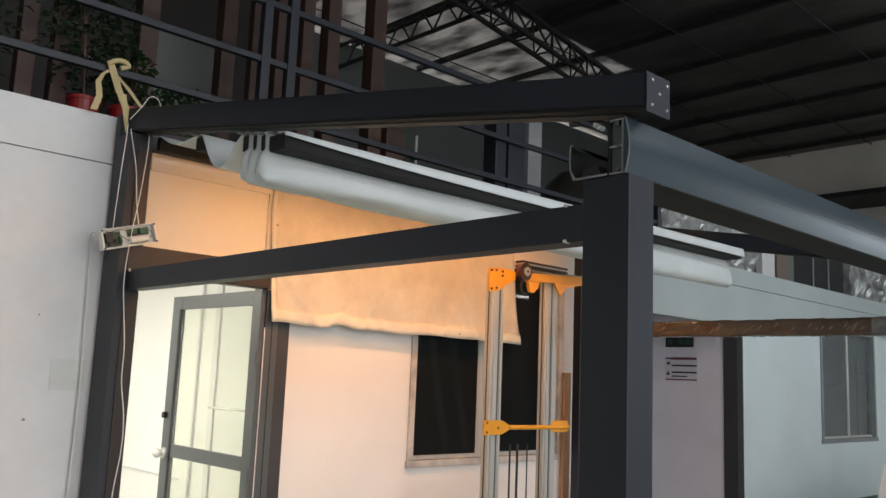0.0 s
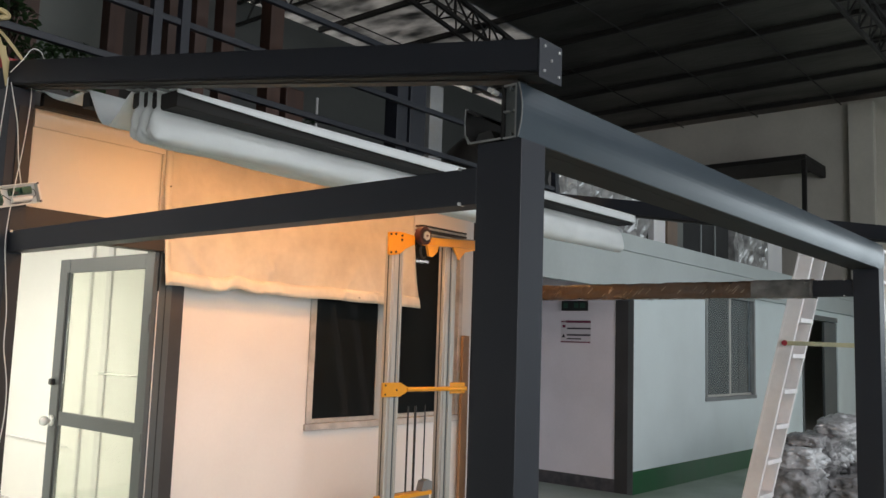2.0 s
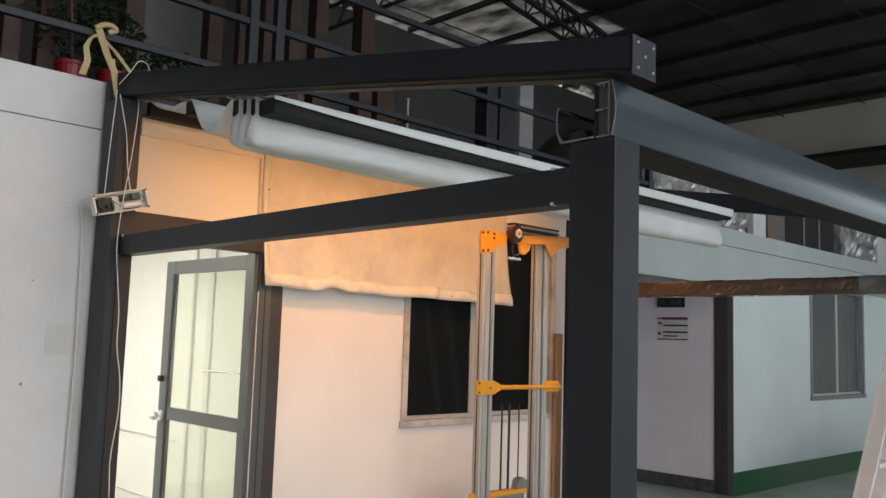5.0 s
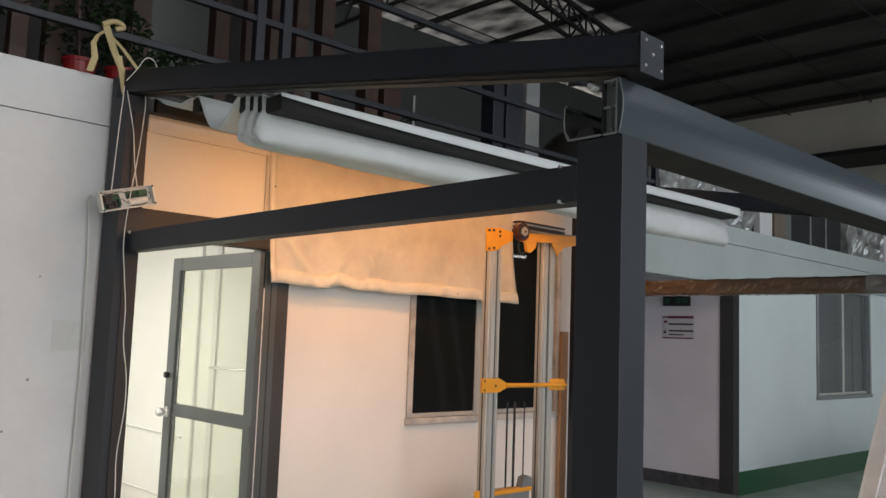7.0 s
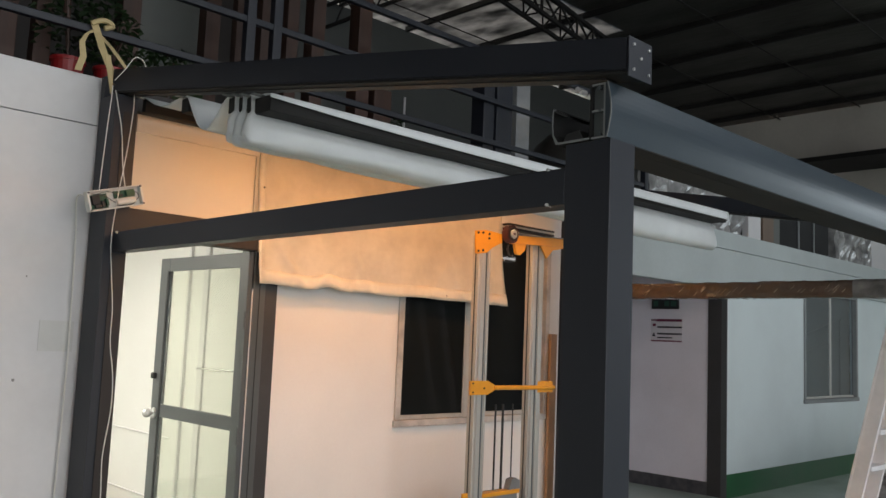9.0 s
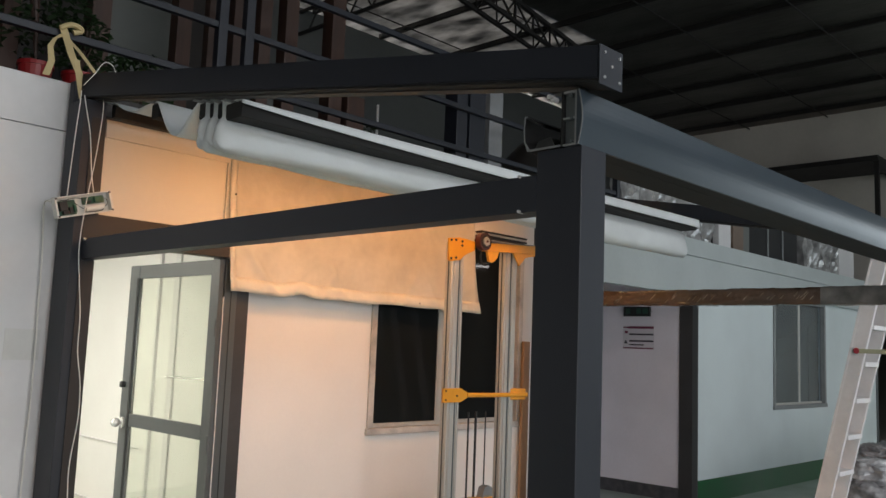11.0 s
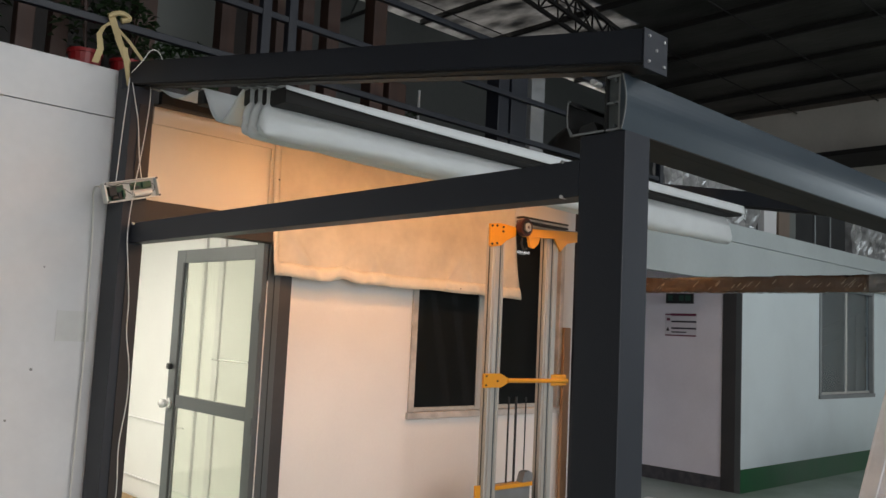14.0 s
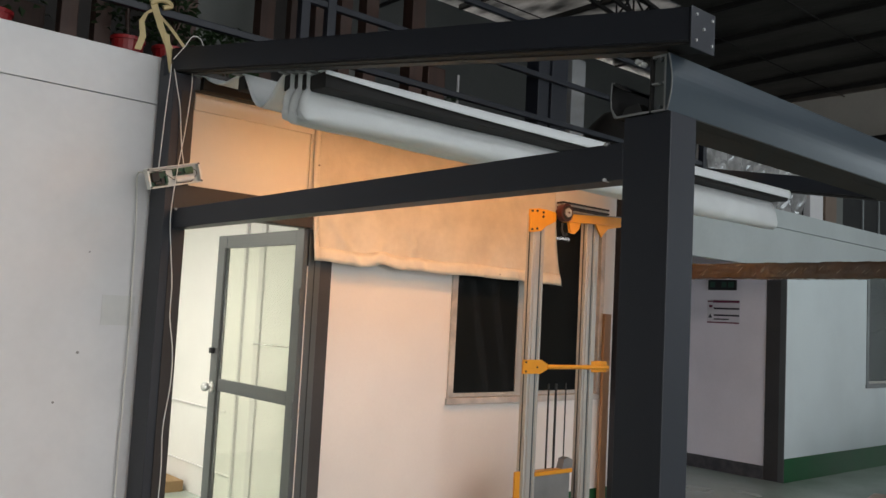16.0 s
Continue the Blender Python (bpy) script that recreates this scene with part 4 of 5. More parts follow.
def ladder():
    x0, x1 = 4.55, 4.86
    foot, head, rear = 1.204, 0.675, 0.069
    t = thing("step_ladder", (4.8, 1.2, 0), "scuffed white aluminium step ladder standing open", "ladder")
    for x in (x0, x1):
        part("front_stile", bar((x, foot, 0.015), (x, head, 2.25), 0.03, 0.105, 0.004, up=(0, 1, 0)), LADDER, t)
        part("stile_flange", bar((x - 0.012, foot + 0.048, 0.015), (x - 0.012, head + 0.048, 2.25), 0.012, 0.014, 0.002, up=(0, 1, 0)), LADDER, t)
        part("rear_stile", bar((x, rear, 0.015), (x, head - 0.44, 2.25), 0.025, 0.07, 0.004, up=(0, 1, 0)), LADDER, t)
        for y in (foot, rear):
            part("foot_cap", box(x - 0.02, x + 0.02, y - 0.05, y + 0.05, 0, 0.03, 0.004), RUBBER, t)
    for i in range(8):
        z = 0.28 + 0.255 * i
        f = z / 2.25
        yy = foot + (head - foot) * f
        part("step", box(x0 + 0.015, x1 - 0.015, yy - 0.06, yy + 0.055, z - 0.032, z, 0.003), LADDER, t)
        g = rear + (head - 0.44 - rear) * f
        part("rear_rung", box(x0 + 0.014, x1 - 0.014, g - 0.012, g + 0.012, z - 0.012, z + 0.012, 0.002), LADDER, t)
    part("top_platform", box(x0 - 0.02, x1 + 0.02, head - 0.5, head + 0.05, 2.25, 2.275, 0.004), LADDER, t)
    f = 1.62 / 2.25
    ya, yb = foot + (head - foot) * f, rear + (head - 0.44 - rear) * f
    sb = part("spreader_bar", bar((x0 - 0.022, ya, 1.63), (x0 - 0.022, yb, 1.62), 0.012, 0.03, 0.002), material("yellow_green_bar", (0.55, 0.54, 0.36), 0.5, 0, 0.1, 40, 4, 0.03), t, "yellow-green spreader bar")
    part("pivot", rod((x0 - 0.032, ya, 1.63), (x0 - 0.014, ya, 1.63), 0.02, 12), material("red_pivot", (0.4, 0.03, 0.05), 0.5, 0, 0.05, 40, 4, 0), sb)
    return t


ladder()

# ---- wrapped parcels beyond the ladder ----
BAG = material("cloudy_plastic_bag", (0.40, 0.39, 0.40), 0.36, 0.0, 0.2, 14, 9, 0.6, second=(0.14, 0.14, 0.14), coat=0.2)
PALE = material("pale_plastic_bag", (0.72, 0.72, 0.74), 0.36, 0.0, 0.2, 14, 9, 0.6, second=(0.34, 0.34, 0.35), coat=0.2)


def bag(x, y, z, r, sq, mat, seed):
    b = bmesh.new()
    bmesh.ops.create_icosphere(b, subdivisions=5, radius=1.0)
    for v in b.verts:
        n = v.co.normalized()
        q = n + 0.25 * noise.noise_vector(n * 2.1 + Vector((seed, 2, 5)))
        d1, d2 = noise.voronoi(q * 2.6 + Vector((seed, seed * 0.7, 0)))[0][:2]
        f1, f2 = noise.voronoi(q * 6.5 + Vector((0, seed, 3)))[0][:2]
        w = 1 + 0.2 * noise.noise(n * 1.7 + Vector((seed, 0, 0))) - 0.34 * max(0.0, 0.35 - (d2 - d1)) - 0.2 * max(0.0, 0.3 - (f2 - f1)) + 0.05 * noise.noise(n * 19 + Vector((seed, 1, 0)))
        c = Vector((max(-0.75, min(0.75, n.x)), max(-0.75, min(0.75, n.y)), max(-0.7, min(0.8, n.z)))) * w
        v.co = Vector((c.x * r * 1.25, c.y * r, c.z * r * sq))
    lo = min(v.co.z for v in b.verts)
    bmesh.ops.translate(b, verts=b.verts, vec=(x, y, z - lo))
    return solo("plastic_parcel", b, mat, "crumpled plastic-wrapped parcel on a heap", "parcel", "heap of wrapped parcels", smooth=True)


rnd = random.Random(4)
HEAP = [(8.35, 2.15, 0, 0.5, 0.75), (9.3, 2.3, 0, 0.52, 0.7), (10.2, 2.2, 0, 0.5, 0.7), (8.9, 1.55, 0, 0.46, 0.7), (9.8, 1.5, 0, 0.5, 0.7), (8.5, 2.15, 0.5, 0.42, 0.5), (9.2, 2.1, 0.5, 0.45, 0.6),
        (10.0, 2.2, 0.48, 0.48, 0.6), (10.8, 2.3, 0.0, 0.55, 0.9), (9.5, 1.9, 0.85, 0.34, 0.5), (10.2, 2.0, 0.88, 0.34, 0.5), (8.8, 2.1, 0.78, 0.3, 0.4), (10.8, 2.2, 0.75, 0.4, 0.5)]
for i, (x, y, z, r, s) in enumerate(HEAP):
    bag(-1.74 + (x + 2.69) * 0.8, -1.21 + (y + 1.36) * 0.8, z * 0.8, r * 0.8, s, PALE if i in (5, 9, 10, 12) else BAG, i * 3.7)
solo("cardboard_flap", bar((6.2, 1.95, 0.02), (6.9, 2.05, 0.06), 0.5, 0.02, 0.003), material("pinkish_board", (0.5, 0.40, 0.34), 0.7, 0, 0.1, 30, 3, 0.05), "pale flattened cardboard on the floor", "cardboard")

# ---- upper deck: railing, timber posts, plants, stored panels ----
rl = thing("deck_railing", (2, 3.2, 2.795), "navy painted steel deck railing", "railing")
for z in (3.07, 3.40, 3.77):
    part("rail", box(-6, 5.23, 3.18, 3.22, z - 0.02, z + 0.02, 0.004), BLUESTEEL, rl)
for x in (-4.2, -2.6, 0.855, 1.04, 5.2):
    part("baluster", box(x - 0.03, x + 0.03, 3.172, 3.228, 2.796, 4.6 if x in (0.855, 1.04) else 3.79, 0.004), BLUESTEEL, rl)
for x, w in ((-1.6, 0.1), (-0.9, 0.1), (-0.36, 0.09), (-0.18, 0.09), (0.305, 0.115), (0.832, 0.10), (1.03, 0.065), (1.225, 0.085), (1.43, 0.092), (1.645, 0.105), (2.06, 0.12)):
    solo("timber_post", box(x - w / 2, x + w / 2, 3.6, 3.6 + w, 2.796, 6.3, 0.004), WOOD, "dark red timber post on the deck", "post", "timber posts")
DIM = material("dim_grey_board", (0.13, 0.14, 0.13), 0.6, 0, 0.08, 20, 1, 0.04)
solo("leaning_board", box(0.62, 1.05, 4.2, 4.24, 2.796, 3.86, 0.003), DIM, "grey-green board standing on the deck", "board")
solo("leaning_board", box(1.75, 2.03, 4.2, 4.24, 2.796, 3.5, 0.003), DIM, "grey-green board standing on the deck", "board")
# near-black panel added to keep the space behind the posts dark
solo("timber_panel", box(-6, 2.4, 5.4, 5.5, 2.796, 6.3), BROWN, "near-black panel added behind the deck posts", "panel", kind="structure")
solo("timber_crate", box(-2.3, -0.3, 4.3, 4.9, 2.796, 3.3, 0.01), WOOD, "dark brown timber crate on the deck", "crate")
solo("rusty_bracket", box(2.42, 2.6, 3.9, 4.1, 2.796, 3.5, 0.01), WOOD, "dark brown timber stub on the deck", "post")

LEAF = material("dark_green_leaf", (0.022, 0.048, 0.016), 0.5, 0, 0.15, 20, 4, 0.05, rand=0.4)
POT = material("red_plastic_pot", (0.27, 0.010, 0.013), 0.4, 0, 0.06, 30, 4, 0.03)


def plant(x, y, r, h, seed, n, pot=True):
    q = random.Random(seed)
    t = thing("potted_plant", (x, y, 2.796), "leafy dark green plant in a red pot" if pot else "low leafy plant on the deck", "plant", "deck plants")
    if pot:
        b = rod((x, y, 2.797), (x, y, 2.93), 0.07, 20, r2=0.085)
        part("pot", b, POT, t)
        part("rim", rod((x, y, 2.93), (x, y, 2.95), 0.092, 20), POT, t)
    base = 2.945 if pot else 2.8
    for s in range(5):
        a = q.uniform(0, 6.28)
        part("stem", rod((x, y, base), (x + 0.5 * r * math.cos(a), y + 0.5 * r * math.sin(a), base + h * 0.8), 0.006, 6), WOOD, t)
    b = bmesh.new()
    for i in range(n):
        a, e = q.uniform(0, 6.28), q.uniform(0, 1) ** 0.7
        rr = r * q.uniform(0.1, 1) * (0.5 + 0.7 * math.sin(math.pi * min(1, e * 0.9 + 0.1)))
        c = Vector((x + rr * math.cos(a), y + rr * math.sin(a), base + 0.02 + h * e))
        d = Vector((math.cos(a) + q.uniform(-.6, .6), math.sin(a) + q.uniform(-.6, .6), q.uniform(-0.5, 0.6))).normalized()
        s = d.cross(Vector((0, 0, 1))).normalized()
        L, W = q.uniform(0.035, 0.075), q.uniform(0.010, 0.022)
        up = s.cross(d) * 0.01
        v = [b.verts.new(c), b.verts.new(c + d * L * 0.5 + s * W + up), b.verts.new(c + d * L - up), b.verts.new(c + d * L * 0.5 - s * W + up)]
        b.faces.new(v)
    part("foliage", b, LEAF, t)
    return t


plant(-0.10, 3.42, 0.2, 0.8, 3, 700)
plant(0.13, 3.42, 0.14, 0.3, 5, 260)
plant(-0.75, 3.5, 0.3, 1.1, 8, 700)
plant(-1.4, 3.5, 0.3, 1.1, 9, 700)
plant(2.72, 4.2, 0.28, 0.55, 11, 500, False)
plant(0.5, 3.5, 0.2, 0.35, 15, 300, False)

TARP = material("dark_brown_tarpaulin", (0.026, 0.022, 0.019), 0.5, 0, 0.25, 8, 2, 0.4)


def tarpaulin(x0, x1, y0, y1, h, seed):
    b = bmesh.new()
    nx, ny = 40, 14
    g0 = []
    for i in range(nx + 1):
        col = []
        for j in range(ny + 1):
            u, v = i / nx, j / ny
            e = min(1.0, 6 * min(u, 1 - u)) * min(1.0, 5 * min(v, 1 - v))
            z = 2.797 + h * e ** 0.5 * (0.75 + 0.35 * noise.noise((u * 5 + seed, v * 2, 0))) + 0.05 * e * noise.noise((u * 22, v * 9, seed))
            col.append(b.verts.new((x0 + (x1 - x0) * u, y0 + (y1 - y0) * v, z)))
        g0.append(col)
    for i in range(nx):
        for j in range(ny):
            b.faces.new((g0[i][j], g0[i + 1][j], g0[i + 1][j + 1], g0[i][j + 1]))
    return solo("tarpaulin", b, TARP, "dark brown tarpaulin draped over goods on the deck", "tarpaulin", smooth=True)


tarpaulin(2.6, 6.4, 5.0, 6.6, 0.85, 1.0)
tarpaulin(6.2, 9.6, 5.2, 6.8, 1.5, 5.0)
solo("white_pipe", rod((3.35, 4.6, 2.796), (3.35, 4.6, 3.75), 0.012, 8), PANEL, "thin white upright pipe on the deck", "pipe")

# stored goods further along the deck


def crumpled_panel(name, x0, x1, y, z0, z1, mat, label, category, seed):
    b = bmesh.new()
    nx, nz = 24, 14
    g0 = [[b.verts.new((x0 + (x1 - x0) * i / nx, y + 0.05 * noise.noise((i * 0.5 + seed, j * 0.3, 0)) + 0.02 * noise.noise((i * 1.7, j * 0.8, seed)), z0 + (z1 - z0) * j / nz)) for j in range(nz + 1)] for i in range(nx + 1)]
    for i in range(nx):
        for j in range(nz):
            b.faces.new((g0[i][j], g0[i + 1][j], g0[i + 1][j + 1], g0[i][j + 1]))
    ext = bmesh.ops.extrude_face_region(b, geom=b.faces[:])
    bmesh.ops.translate(b, verts=[v for v in ext["geom"] if isinstance(v, bmesh.types.BMVert)], vec=(0, 0.12, 0))
    return solo(name, b, mat, label, category)


for x0, x1 in ((2.965, 3.085), (3.115, 3.30)):
    solo("deck_column", box(x0, x1, 3.225, 3.36, 2.796, 3.80, 0.005), BLUESTEEL, "dark navy steel column on the deck", "column", "deck columns")
solo("pale_upright", box(3.665, 3.84, 3.5, 3.56, 2.796, 3.78, 0.004), material("pale_grey_board", (0.27, 0.28, 0.29), 0.6, 0, 0.12, 20, 3, 0.04), "pale grey upright panel standing on the deck", "panel")
crumpled_panel("wrapped_panel", 5.6, 7.6, 3.4, 2.796, 3.62, FOIL, "stack wrapped in crumpled clear film", "wrapped panel", 2.0)
solo("white_board", box(7.79, 8.11, 3.42, 3.5, 2.796, 3.17, 0.004), PANEL, "white board standing on the deck", "board")
solo("tan_board", box(8.13, 8.42, 3.4, 3.5, 2.796, 3.4, 0.004), material("tan_board", (0.20, 0.145, 0.11), 0.7, 0, 0.1, 30, 3, 0.05), "tan board standing on the deck", "board")
solo("grey_board", box(8.44, 8.63, 3.42, 3.5, 2.796, 3.4, 0.004), DIM, "grey board standing on the deck", "board")
BLACKBOX = material("black_crate_paint", (0.006, 0.006, 0.007), 0.75, 0, 0.1, 40, 3, 0.03)
dc = thing("dark_crate", (9.45, 3.6, 2.796), "black slatted crate stored on the deck", "crate")
part("body", box(8.65, 10.24, 3.45, 4.3, 2.796, 3.62, 0.01), BLACKBOX, dc)
part("rim", box(8.95, 10.19, 3.436, 3.449, 3.42, 3.445), MASTALU, dc)
for f in (0.36, 0.66):
    part("batten", box(8.65 + f * 1.59, 8.65 + f * 1.59 + 0.035, 3.436, 3.449, 2.85, 3.419), MASTDIM, dc)
crumpled_panel("wrapped_panel", 10.34, 11.69, 3.4, 2.796, 3.7, FOIL, "stack wrapped in crumpled clear film", "wrapped panel", 9.0)
solo("white_board", box(11.79, 12.44, 3.42, 3.5, 2.796, 3.6, 0.004), PANEL, "white board standing on the deck", "board")

# canopy on the end wall
cn = thing("wall_canopy", (16.5, 5, 5.5), "black flat canopy bracketed to the end wall", "canopy")
part("slab", box(15.6, 16.99, 3.98, 6.5, 5.47, 5.57, 0.01), DARKSTEEL, cn)
part("strut", box(15.66, 15.74, 3.99, 4.07, 2.796, 5.32), DARKSTEEL, cn)
part("beam", box(15.65, 16.99, 3.98, 4.08, 5.32, 5.469), DARKSTEEL, cn)
solo("wall_pilaster", box(16.8, 16.999, 3.0, 3.48, 0, 6.8, 0.01), BEIGE, "beige pilaster on the end wall", "pilaster", kind="structure")

SCUFF = material("grey_scuff", (0.33, 0.32, 0.31), 0.7, 0, 0.2, 60, 8, 0.05)
sc = thing("panel_scuffs", (-0.6, YW, 2.3), "small grey scuff marks on the wall panel", "scuff marks", kind="structure")
for x, z, r in ((-0.614, 2.581, 0.0100), (-0.492, 2.576, 0.0070), (-0.390, 2.580, 0.0090), (-0.322, 1.261, 0.0075), (-0.417, 1.022, 0.0060), (-0.304, 1.757, 0.0040)):
    part("scuff", rod((x, YW - 0.0016, z), (x, YW + 0.0008, z), r, 9), SCUFF, sc)

TAPE = material("faded_tape", (0.67, 0.665, 0.65), 0.5, 0, 0.05, 40, 6, 0.03)
solo("tape_patch", box(-0.225, -0.06, YW - 0.0035, YW - 0.001, 1.40, 1.55), TAPE, "faded square of tape on the wall panel", "tape")
solo("beam_screw", rod((0.004, 2.85, 1.99), (-0.006, 2.85, 1.99), 0.007, 8), SCREW, "bright screw head on the side beam", "screw")

# ---- control box, strap and cables on the wall post ----
cb = thing("control_box", (-0.02, 2.86, 2.07), "opened white control box with a green circuit board", "control box")
WHITEBOX = material("white_box_plastic", (0.76, 0.75, 0.70), 0.45, 0, 0.08, 40, 6, 0.03)
PCB = material("green_circuit_board", (0.02, 0.09, 0.045), 0.4, 0, 0.25, 60, 18, 0.1)
TILT = Matrix.Translation((-0.02, 2.855, 2.155)) @ Matrix.Rotation(radians(-16), 4, "Y")


def tilted(x0, x1, y0, y1, z0, z1, bev=0.002):
    b = box(x0, x1, y0, y1, z0, z1, bev)
    bmesh.ops.transform(b, matrix=TILT, verts=b.verts)
    return b


part("back", tilted(-0.138, 0.138, 0.02, 0.03, -0.05, 0.05), WHITEBOX, cb)
for a in ((-0.138, 0.138, -0.015, 0.0195, 0.044, 0.05), (-0.138, 0.138, -0.015, 0.0195, -0.05, -0.044), (-0.138, -0.128, -0.015, 0.0195, -0.0435, 0.0435), (0.128, 0.138, -0.015, 0.0195, -0.0435, 0.0435)):
    part("side", tilted(*a), WHITEBOX, cb)
pb = part("circuit_board", tilted(-0.118, -0.035, 0.010, 0.0155, -0.040, 0.03, 0), PCB, cb, "green circuit board")
pc = part("circuit_board", tilted(-0.0, 0.108, 0.010, 0.0155, -0.002, 0.034, 0), PCB, cb, "green circuit board")
for a, m, o in (((-0.117, -0.08, -0.014, 0.0095, -0.018, 0.026), RUBBER, pb), ((-0.105, -0.075, -0.012, 0.0095, -0.036, -0.02), BROWN, pb), ((-0.072, -0.055, -0.008, 0.0095, -0.034, -0.004), RUBBER, pb),
                ((-0.05, -0.038, -0.012, 0.0095, -0.03, 0.004), PCB, pb), ((0.055, 0.10, -0.012, 0.0095, 0.004, 0.030), PCB, pc), ((0.012, 0.04, -0.006, 0.0095, 0.004, 0.016), RUBBER, pc)):
    part("component", tilted(*a), m, o)
b = rod((0.005, 0.0, -0.022), (0.098, 0.0, -0.022), 0.0145, 14)
bmesh.ops.transform(b, matrix=TILT, verts=b.verts)
part("capacitor", b, WHITEBOX, cb, "white capacitor")
for pts in ([(-0.11, 0.0, 0.035), (-0.06, -0.016, 0.02), (-0.02, -0.012, -0.012), (0.0, 0.0, -0.022)], [(0.1, 0.0, -0.022), (0.113, -0.012, -0.01), (0.112, -0.008, 0.012), (0.10, 0.0, 0.02)],
            [(-0.09, -0.005, 0.03), (-0.05, -0.014, 0.036), (-0.015, -0.012, 0.03), (0.01, 0.0, 0.02)], [(0.0, 0.01, -0.035), (0.04, -0.014, -0.041), (0.08, -0.012, -0.038), (0.108, 0.0, -0.02)]):
    b = wire(pts, 0.0018)
    bmesh.ops.transform(b, matrix=TILT, verts=b.verts)
    part("wire", b, STEELCOL, cb)
for x in (-0.131, 0.131):
    for z in (-0.043, 0.043):
        b = rod((x, -0.019, z), (x, -0.012, z), 0.005, 8)
        bmesh.ops.transform(b, matrix=TILT, verts=b.verts)
        part("corner_screw", b, STEELCOL, cb)

CABLE = material("white_cable", (0.82, 0.80, 0.75), 0.5, 0, 0.05, 60, 6, 0.02)
CABLES = [
    [(-0.085, 2.835, 2.70), (-0.09, 2.83, 2.62), (-0.103, 2.82, 2.467), (-0.108, 2.84, 2.172)],
    [(-0.07, 2.835, 2.68), (-0.05, 2.825, 2.58), (-0.03, 2.82, 2.482), (-0.006, 2.83, 2.316), (0.018, 2.838, 2.21)],
    [(0.045, 2.89, 2.72), (0.029, 2.84, 2.609), (0.003, 2.82, 2.374), (-0.027, 2.81, 2.157), (-0.033, 2.83, 1.947), (-0.016, 2.835, 1.783), (0.002, 2.835, 1.62), (0.005, 2.835, 1.456),
     (0.031, 2.835, 1.294), (0.034, 2.835, 1.132), (0.012, 2.835, 0.919), (0.017, 2.83, 0.708), (0.0, 2.8, 0.3), (0.05, 2.75, 0.01)],
    [(-0.06, 2.88, 2.74), (-0.018, 2.86, 2.807), (0.018, 2.85, 2.869), (0.063, 2.86, 2.872), (0.105, 2.9, 2.845)],
    [(-0.125, 2.875, 2.13), (-0.13, 3.0, 2.17), (-0.109, 3.105, 2.155), (-0.101, 3.105, 2.035), (-0.094, 3.105, 1.86), (-0.09, 3.105, 1.634), (-0.086, 3.105, 1.427), (-0.086, 3.105, 1.239), (-0.089, 3.105, 0.961), (-0.092, 3.105, 0.638), (-0.087, 3.1, 0.01)],
]
for c in CABLES:
    solo("cable", wire(c, 0.0042 if c is CABLES[-1] else 0.0023), CABLE, "loose white cable on the wall post", "cable", smooth=True)

STRAP = material("cream_webbing", (0.58, 0.46, 0.24), 0.75, 0, 0.08, 120, 5, 0.08)


def ribbon(points, w):
    b = bmesh.new()
    rows = []
    for p, tw in points:
        s = Vector((math.cos(tw), math.sin(tw) * 0.4, math.sin(tw) * 0.25)) * w / 2
        p = Vector(p)
        rows.append((b.verts.new(p - s), b.verts.new(p + s)))
    for (a, c), (d, e) in zip(rows, rows[1:]):
        b.faces.new((a, c, e, d))
    ext = bmesh.ops.extrude_face_region(b, geom=b.faces[:])
    bmesh.ops.translate(b, verts=[v for v in ext["geom"] if isinstance(v, bmesh.types.BMVert)], vec=(0, 0.002, 0))
    return b


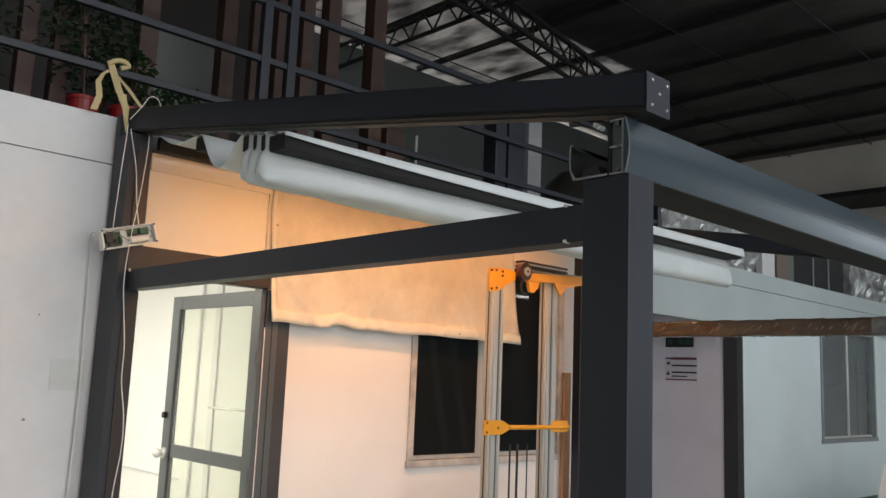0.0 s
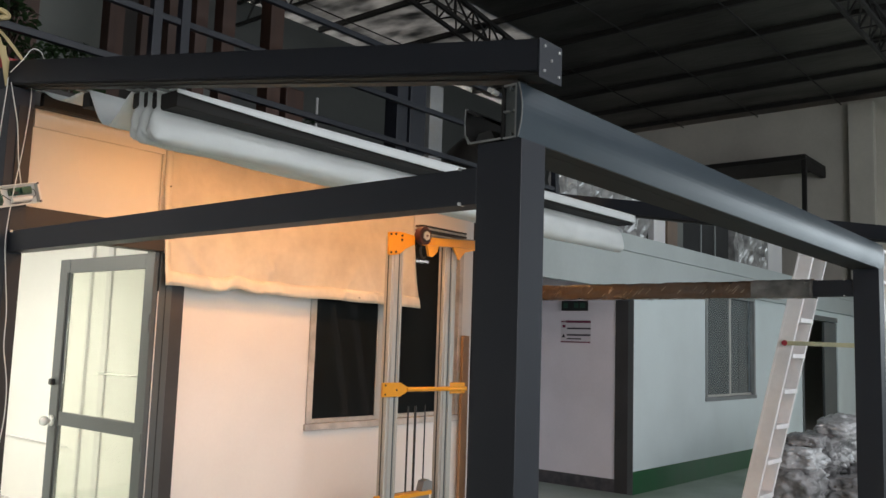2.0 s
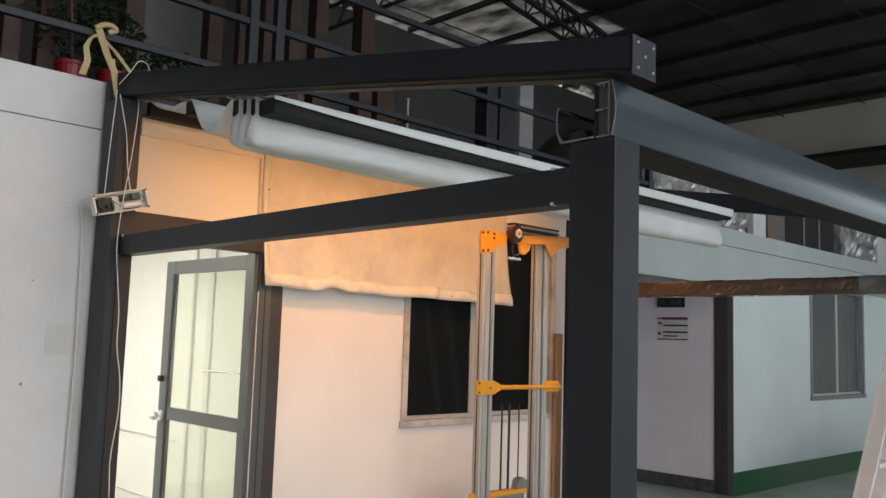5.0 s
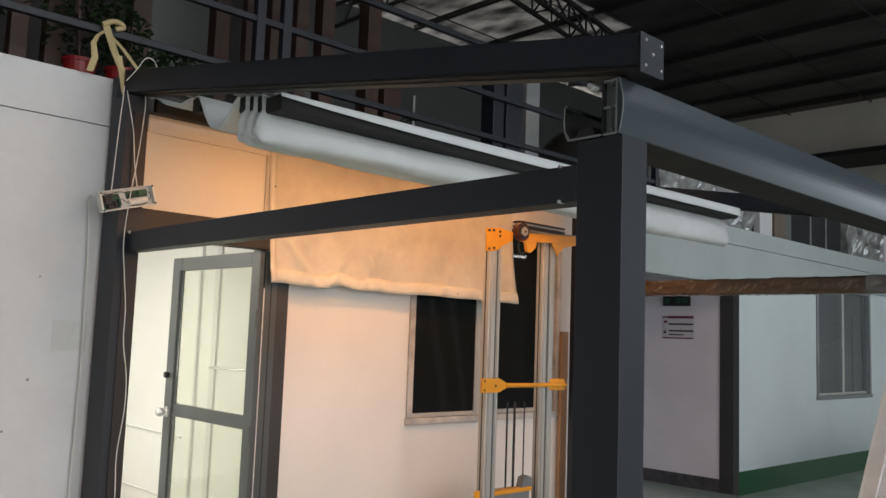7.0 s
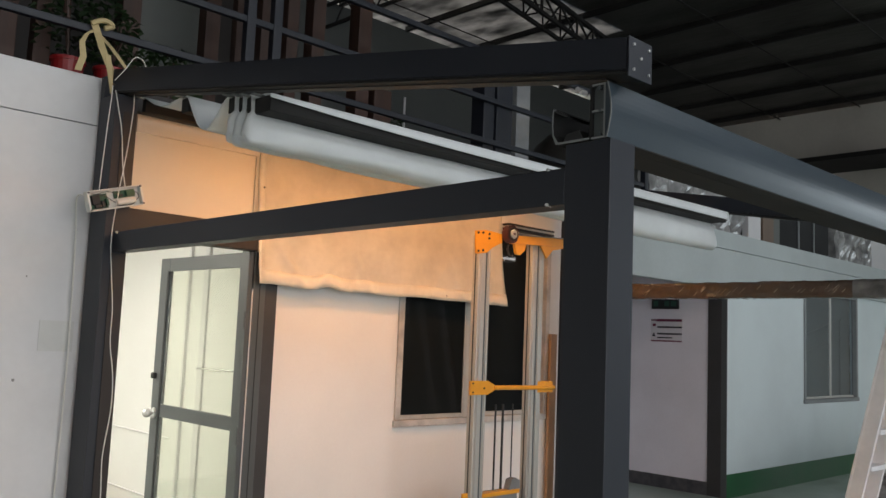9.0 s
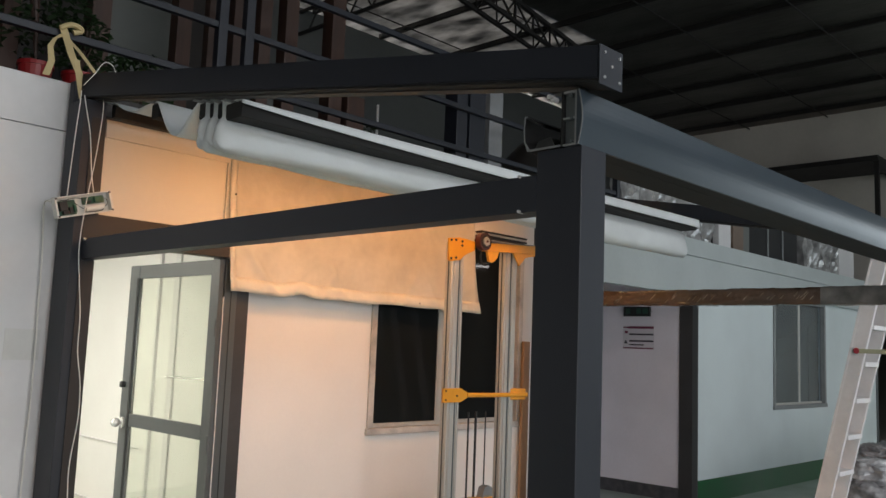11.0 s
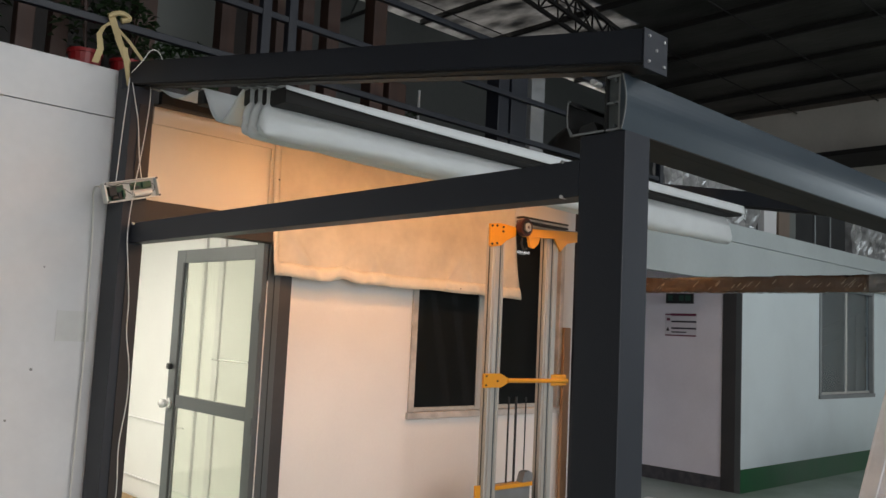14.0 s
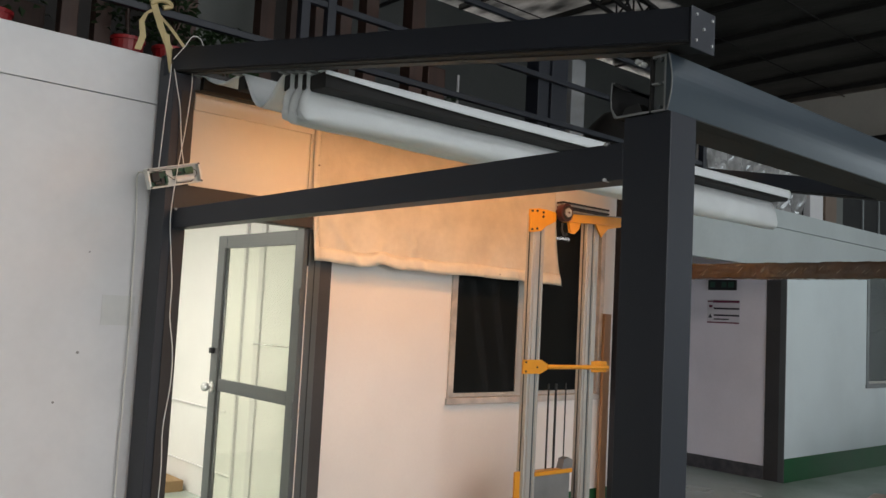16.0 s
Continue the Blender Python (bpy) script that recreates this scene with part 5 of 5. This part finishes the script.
st = thing("webbing_strap", (-0.05, 3.1, 2.7), "knotted cream webbing strap tied to the railing", "strap")
part("band", ribbon([((-0.075, 3.165, 3.105), 0.1), ((-0.06, 3.15, 3.05), 0.1), ((-0.045, 3.10, 2.95), 0.15), ((-0.02, 3.06, 2.86), 0.2), ((0.005, 3.03, 2.77), 0.35), ((0.03, 2.9, 2.70), 0.6)], 0.042), STRAP, st)
part("band", ribbon([((-0.07, 3.16, 3.06), 0.3), ((-0.12, 3.13, 3.02), 0.8), ((-0.155, 3.09, 2.96), 0.5), ((-0.15, 3.07, 2.88), 0.2), ((-0.175, 3.06, 2.80), 0.1)], 0.035), STRAP, st)
part("band", ribbon([((-0.04, 3.16, 3.04), 0.4), ((0.0, 3.10, 2.97), 0.5), ((0.04, 3.06, 2.90), 0.6), ((0.075, 3.04, 2.85), 0.6)], 0.03), STRAP, st)
part("band", ribbon([((-0.02, 3.06, 2.86), 0.2), ((-0.103, 2.883, 2.860), 0.2), ((-0.092, 2.883, 2.805), 0.3), ((-0.080, 2.883, 2.736), 0.7), ((-0.071, 2.883, 2.672), 1.1)], 0.03), STRAP, st)
part("knot", wire([(-0.09, 3.16, 3.09), (-0.05, 3.15, 3.115), (-0.01, 3.15, 3.12), (0.02, 3.16, 3.105), (-0.02, 3.165, 3.085)], 0.014), STRAP, st)


# ---- tube lamps hanging in the hall ----
def tube_lamp(a, c):
    a, c = Vector(a), Vector(c)
    t = thing("tube_lamp", tuple((a + c) / 2), "white batten lamp with a bright tube on hanging wires", "tube lamp", "hanging tube lamps")
    up = Vector((0, 0, 0.035))
    part("batten", bar(tuple(a + up), tuple(c + up), 0.05, 0.035, 0.003), WINFRAME, t)
    part("tube", rod(tuple(a), tuple(c), 0.014, 12), HALLTUBE, t, "glowing white tube")
    for f in (0.1, 0.9):
        p = a.lerp(c, f) + Vector((0, 0, 0.052))
        part("hanging_wire", rod(tuple(p), (p.x, p.y, 6.952), 0.003, 6), RUBBER, t)
    return t


tube_lamp((9.82, -2.83, 3.06), (10.18, -2.67, 3.055))
tube_lamp((10.24, -2.645, 3.053), (10.60, -2.48, 3.045))
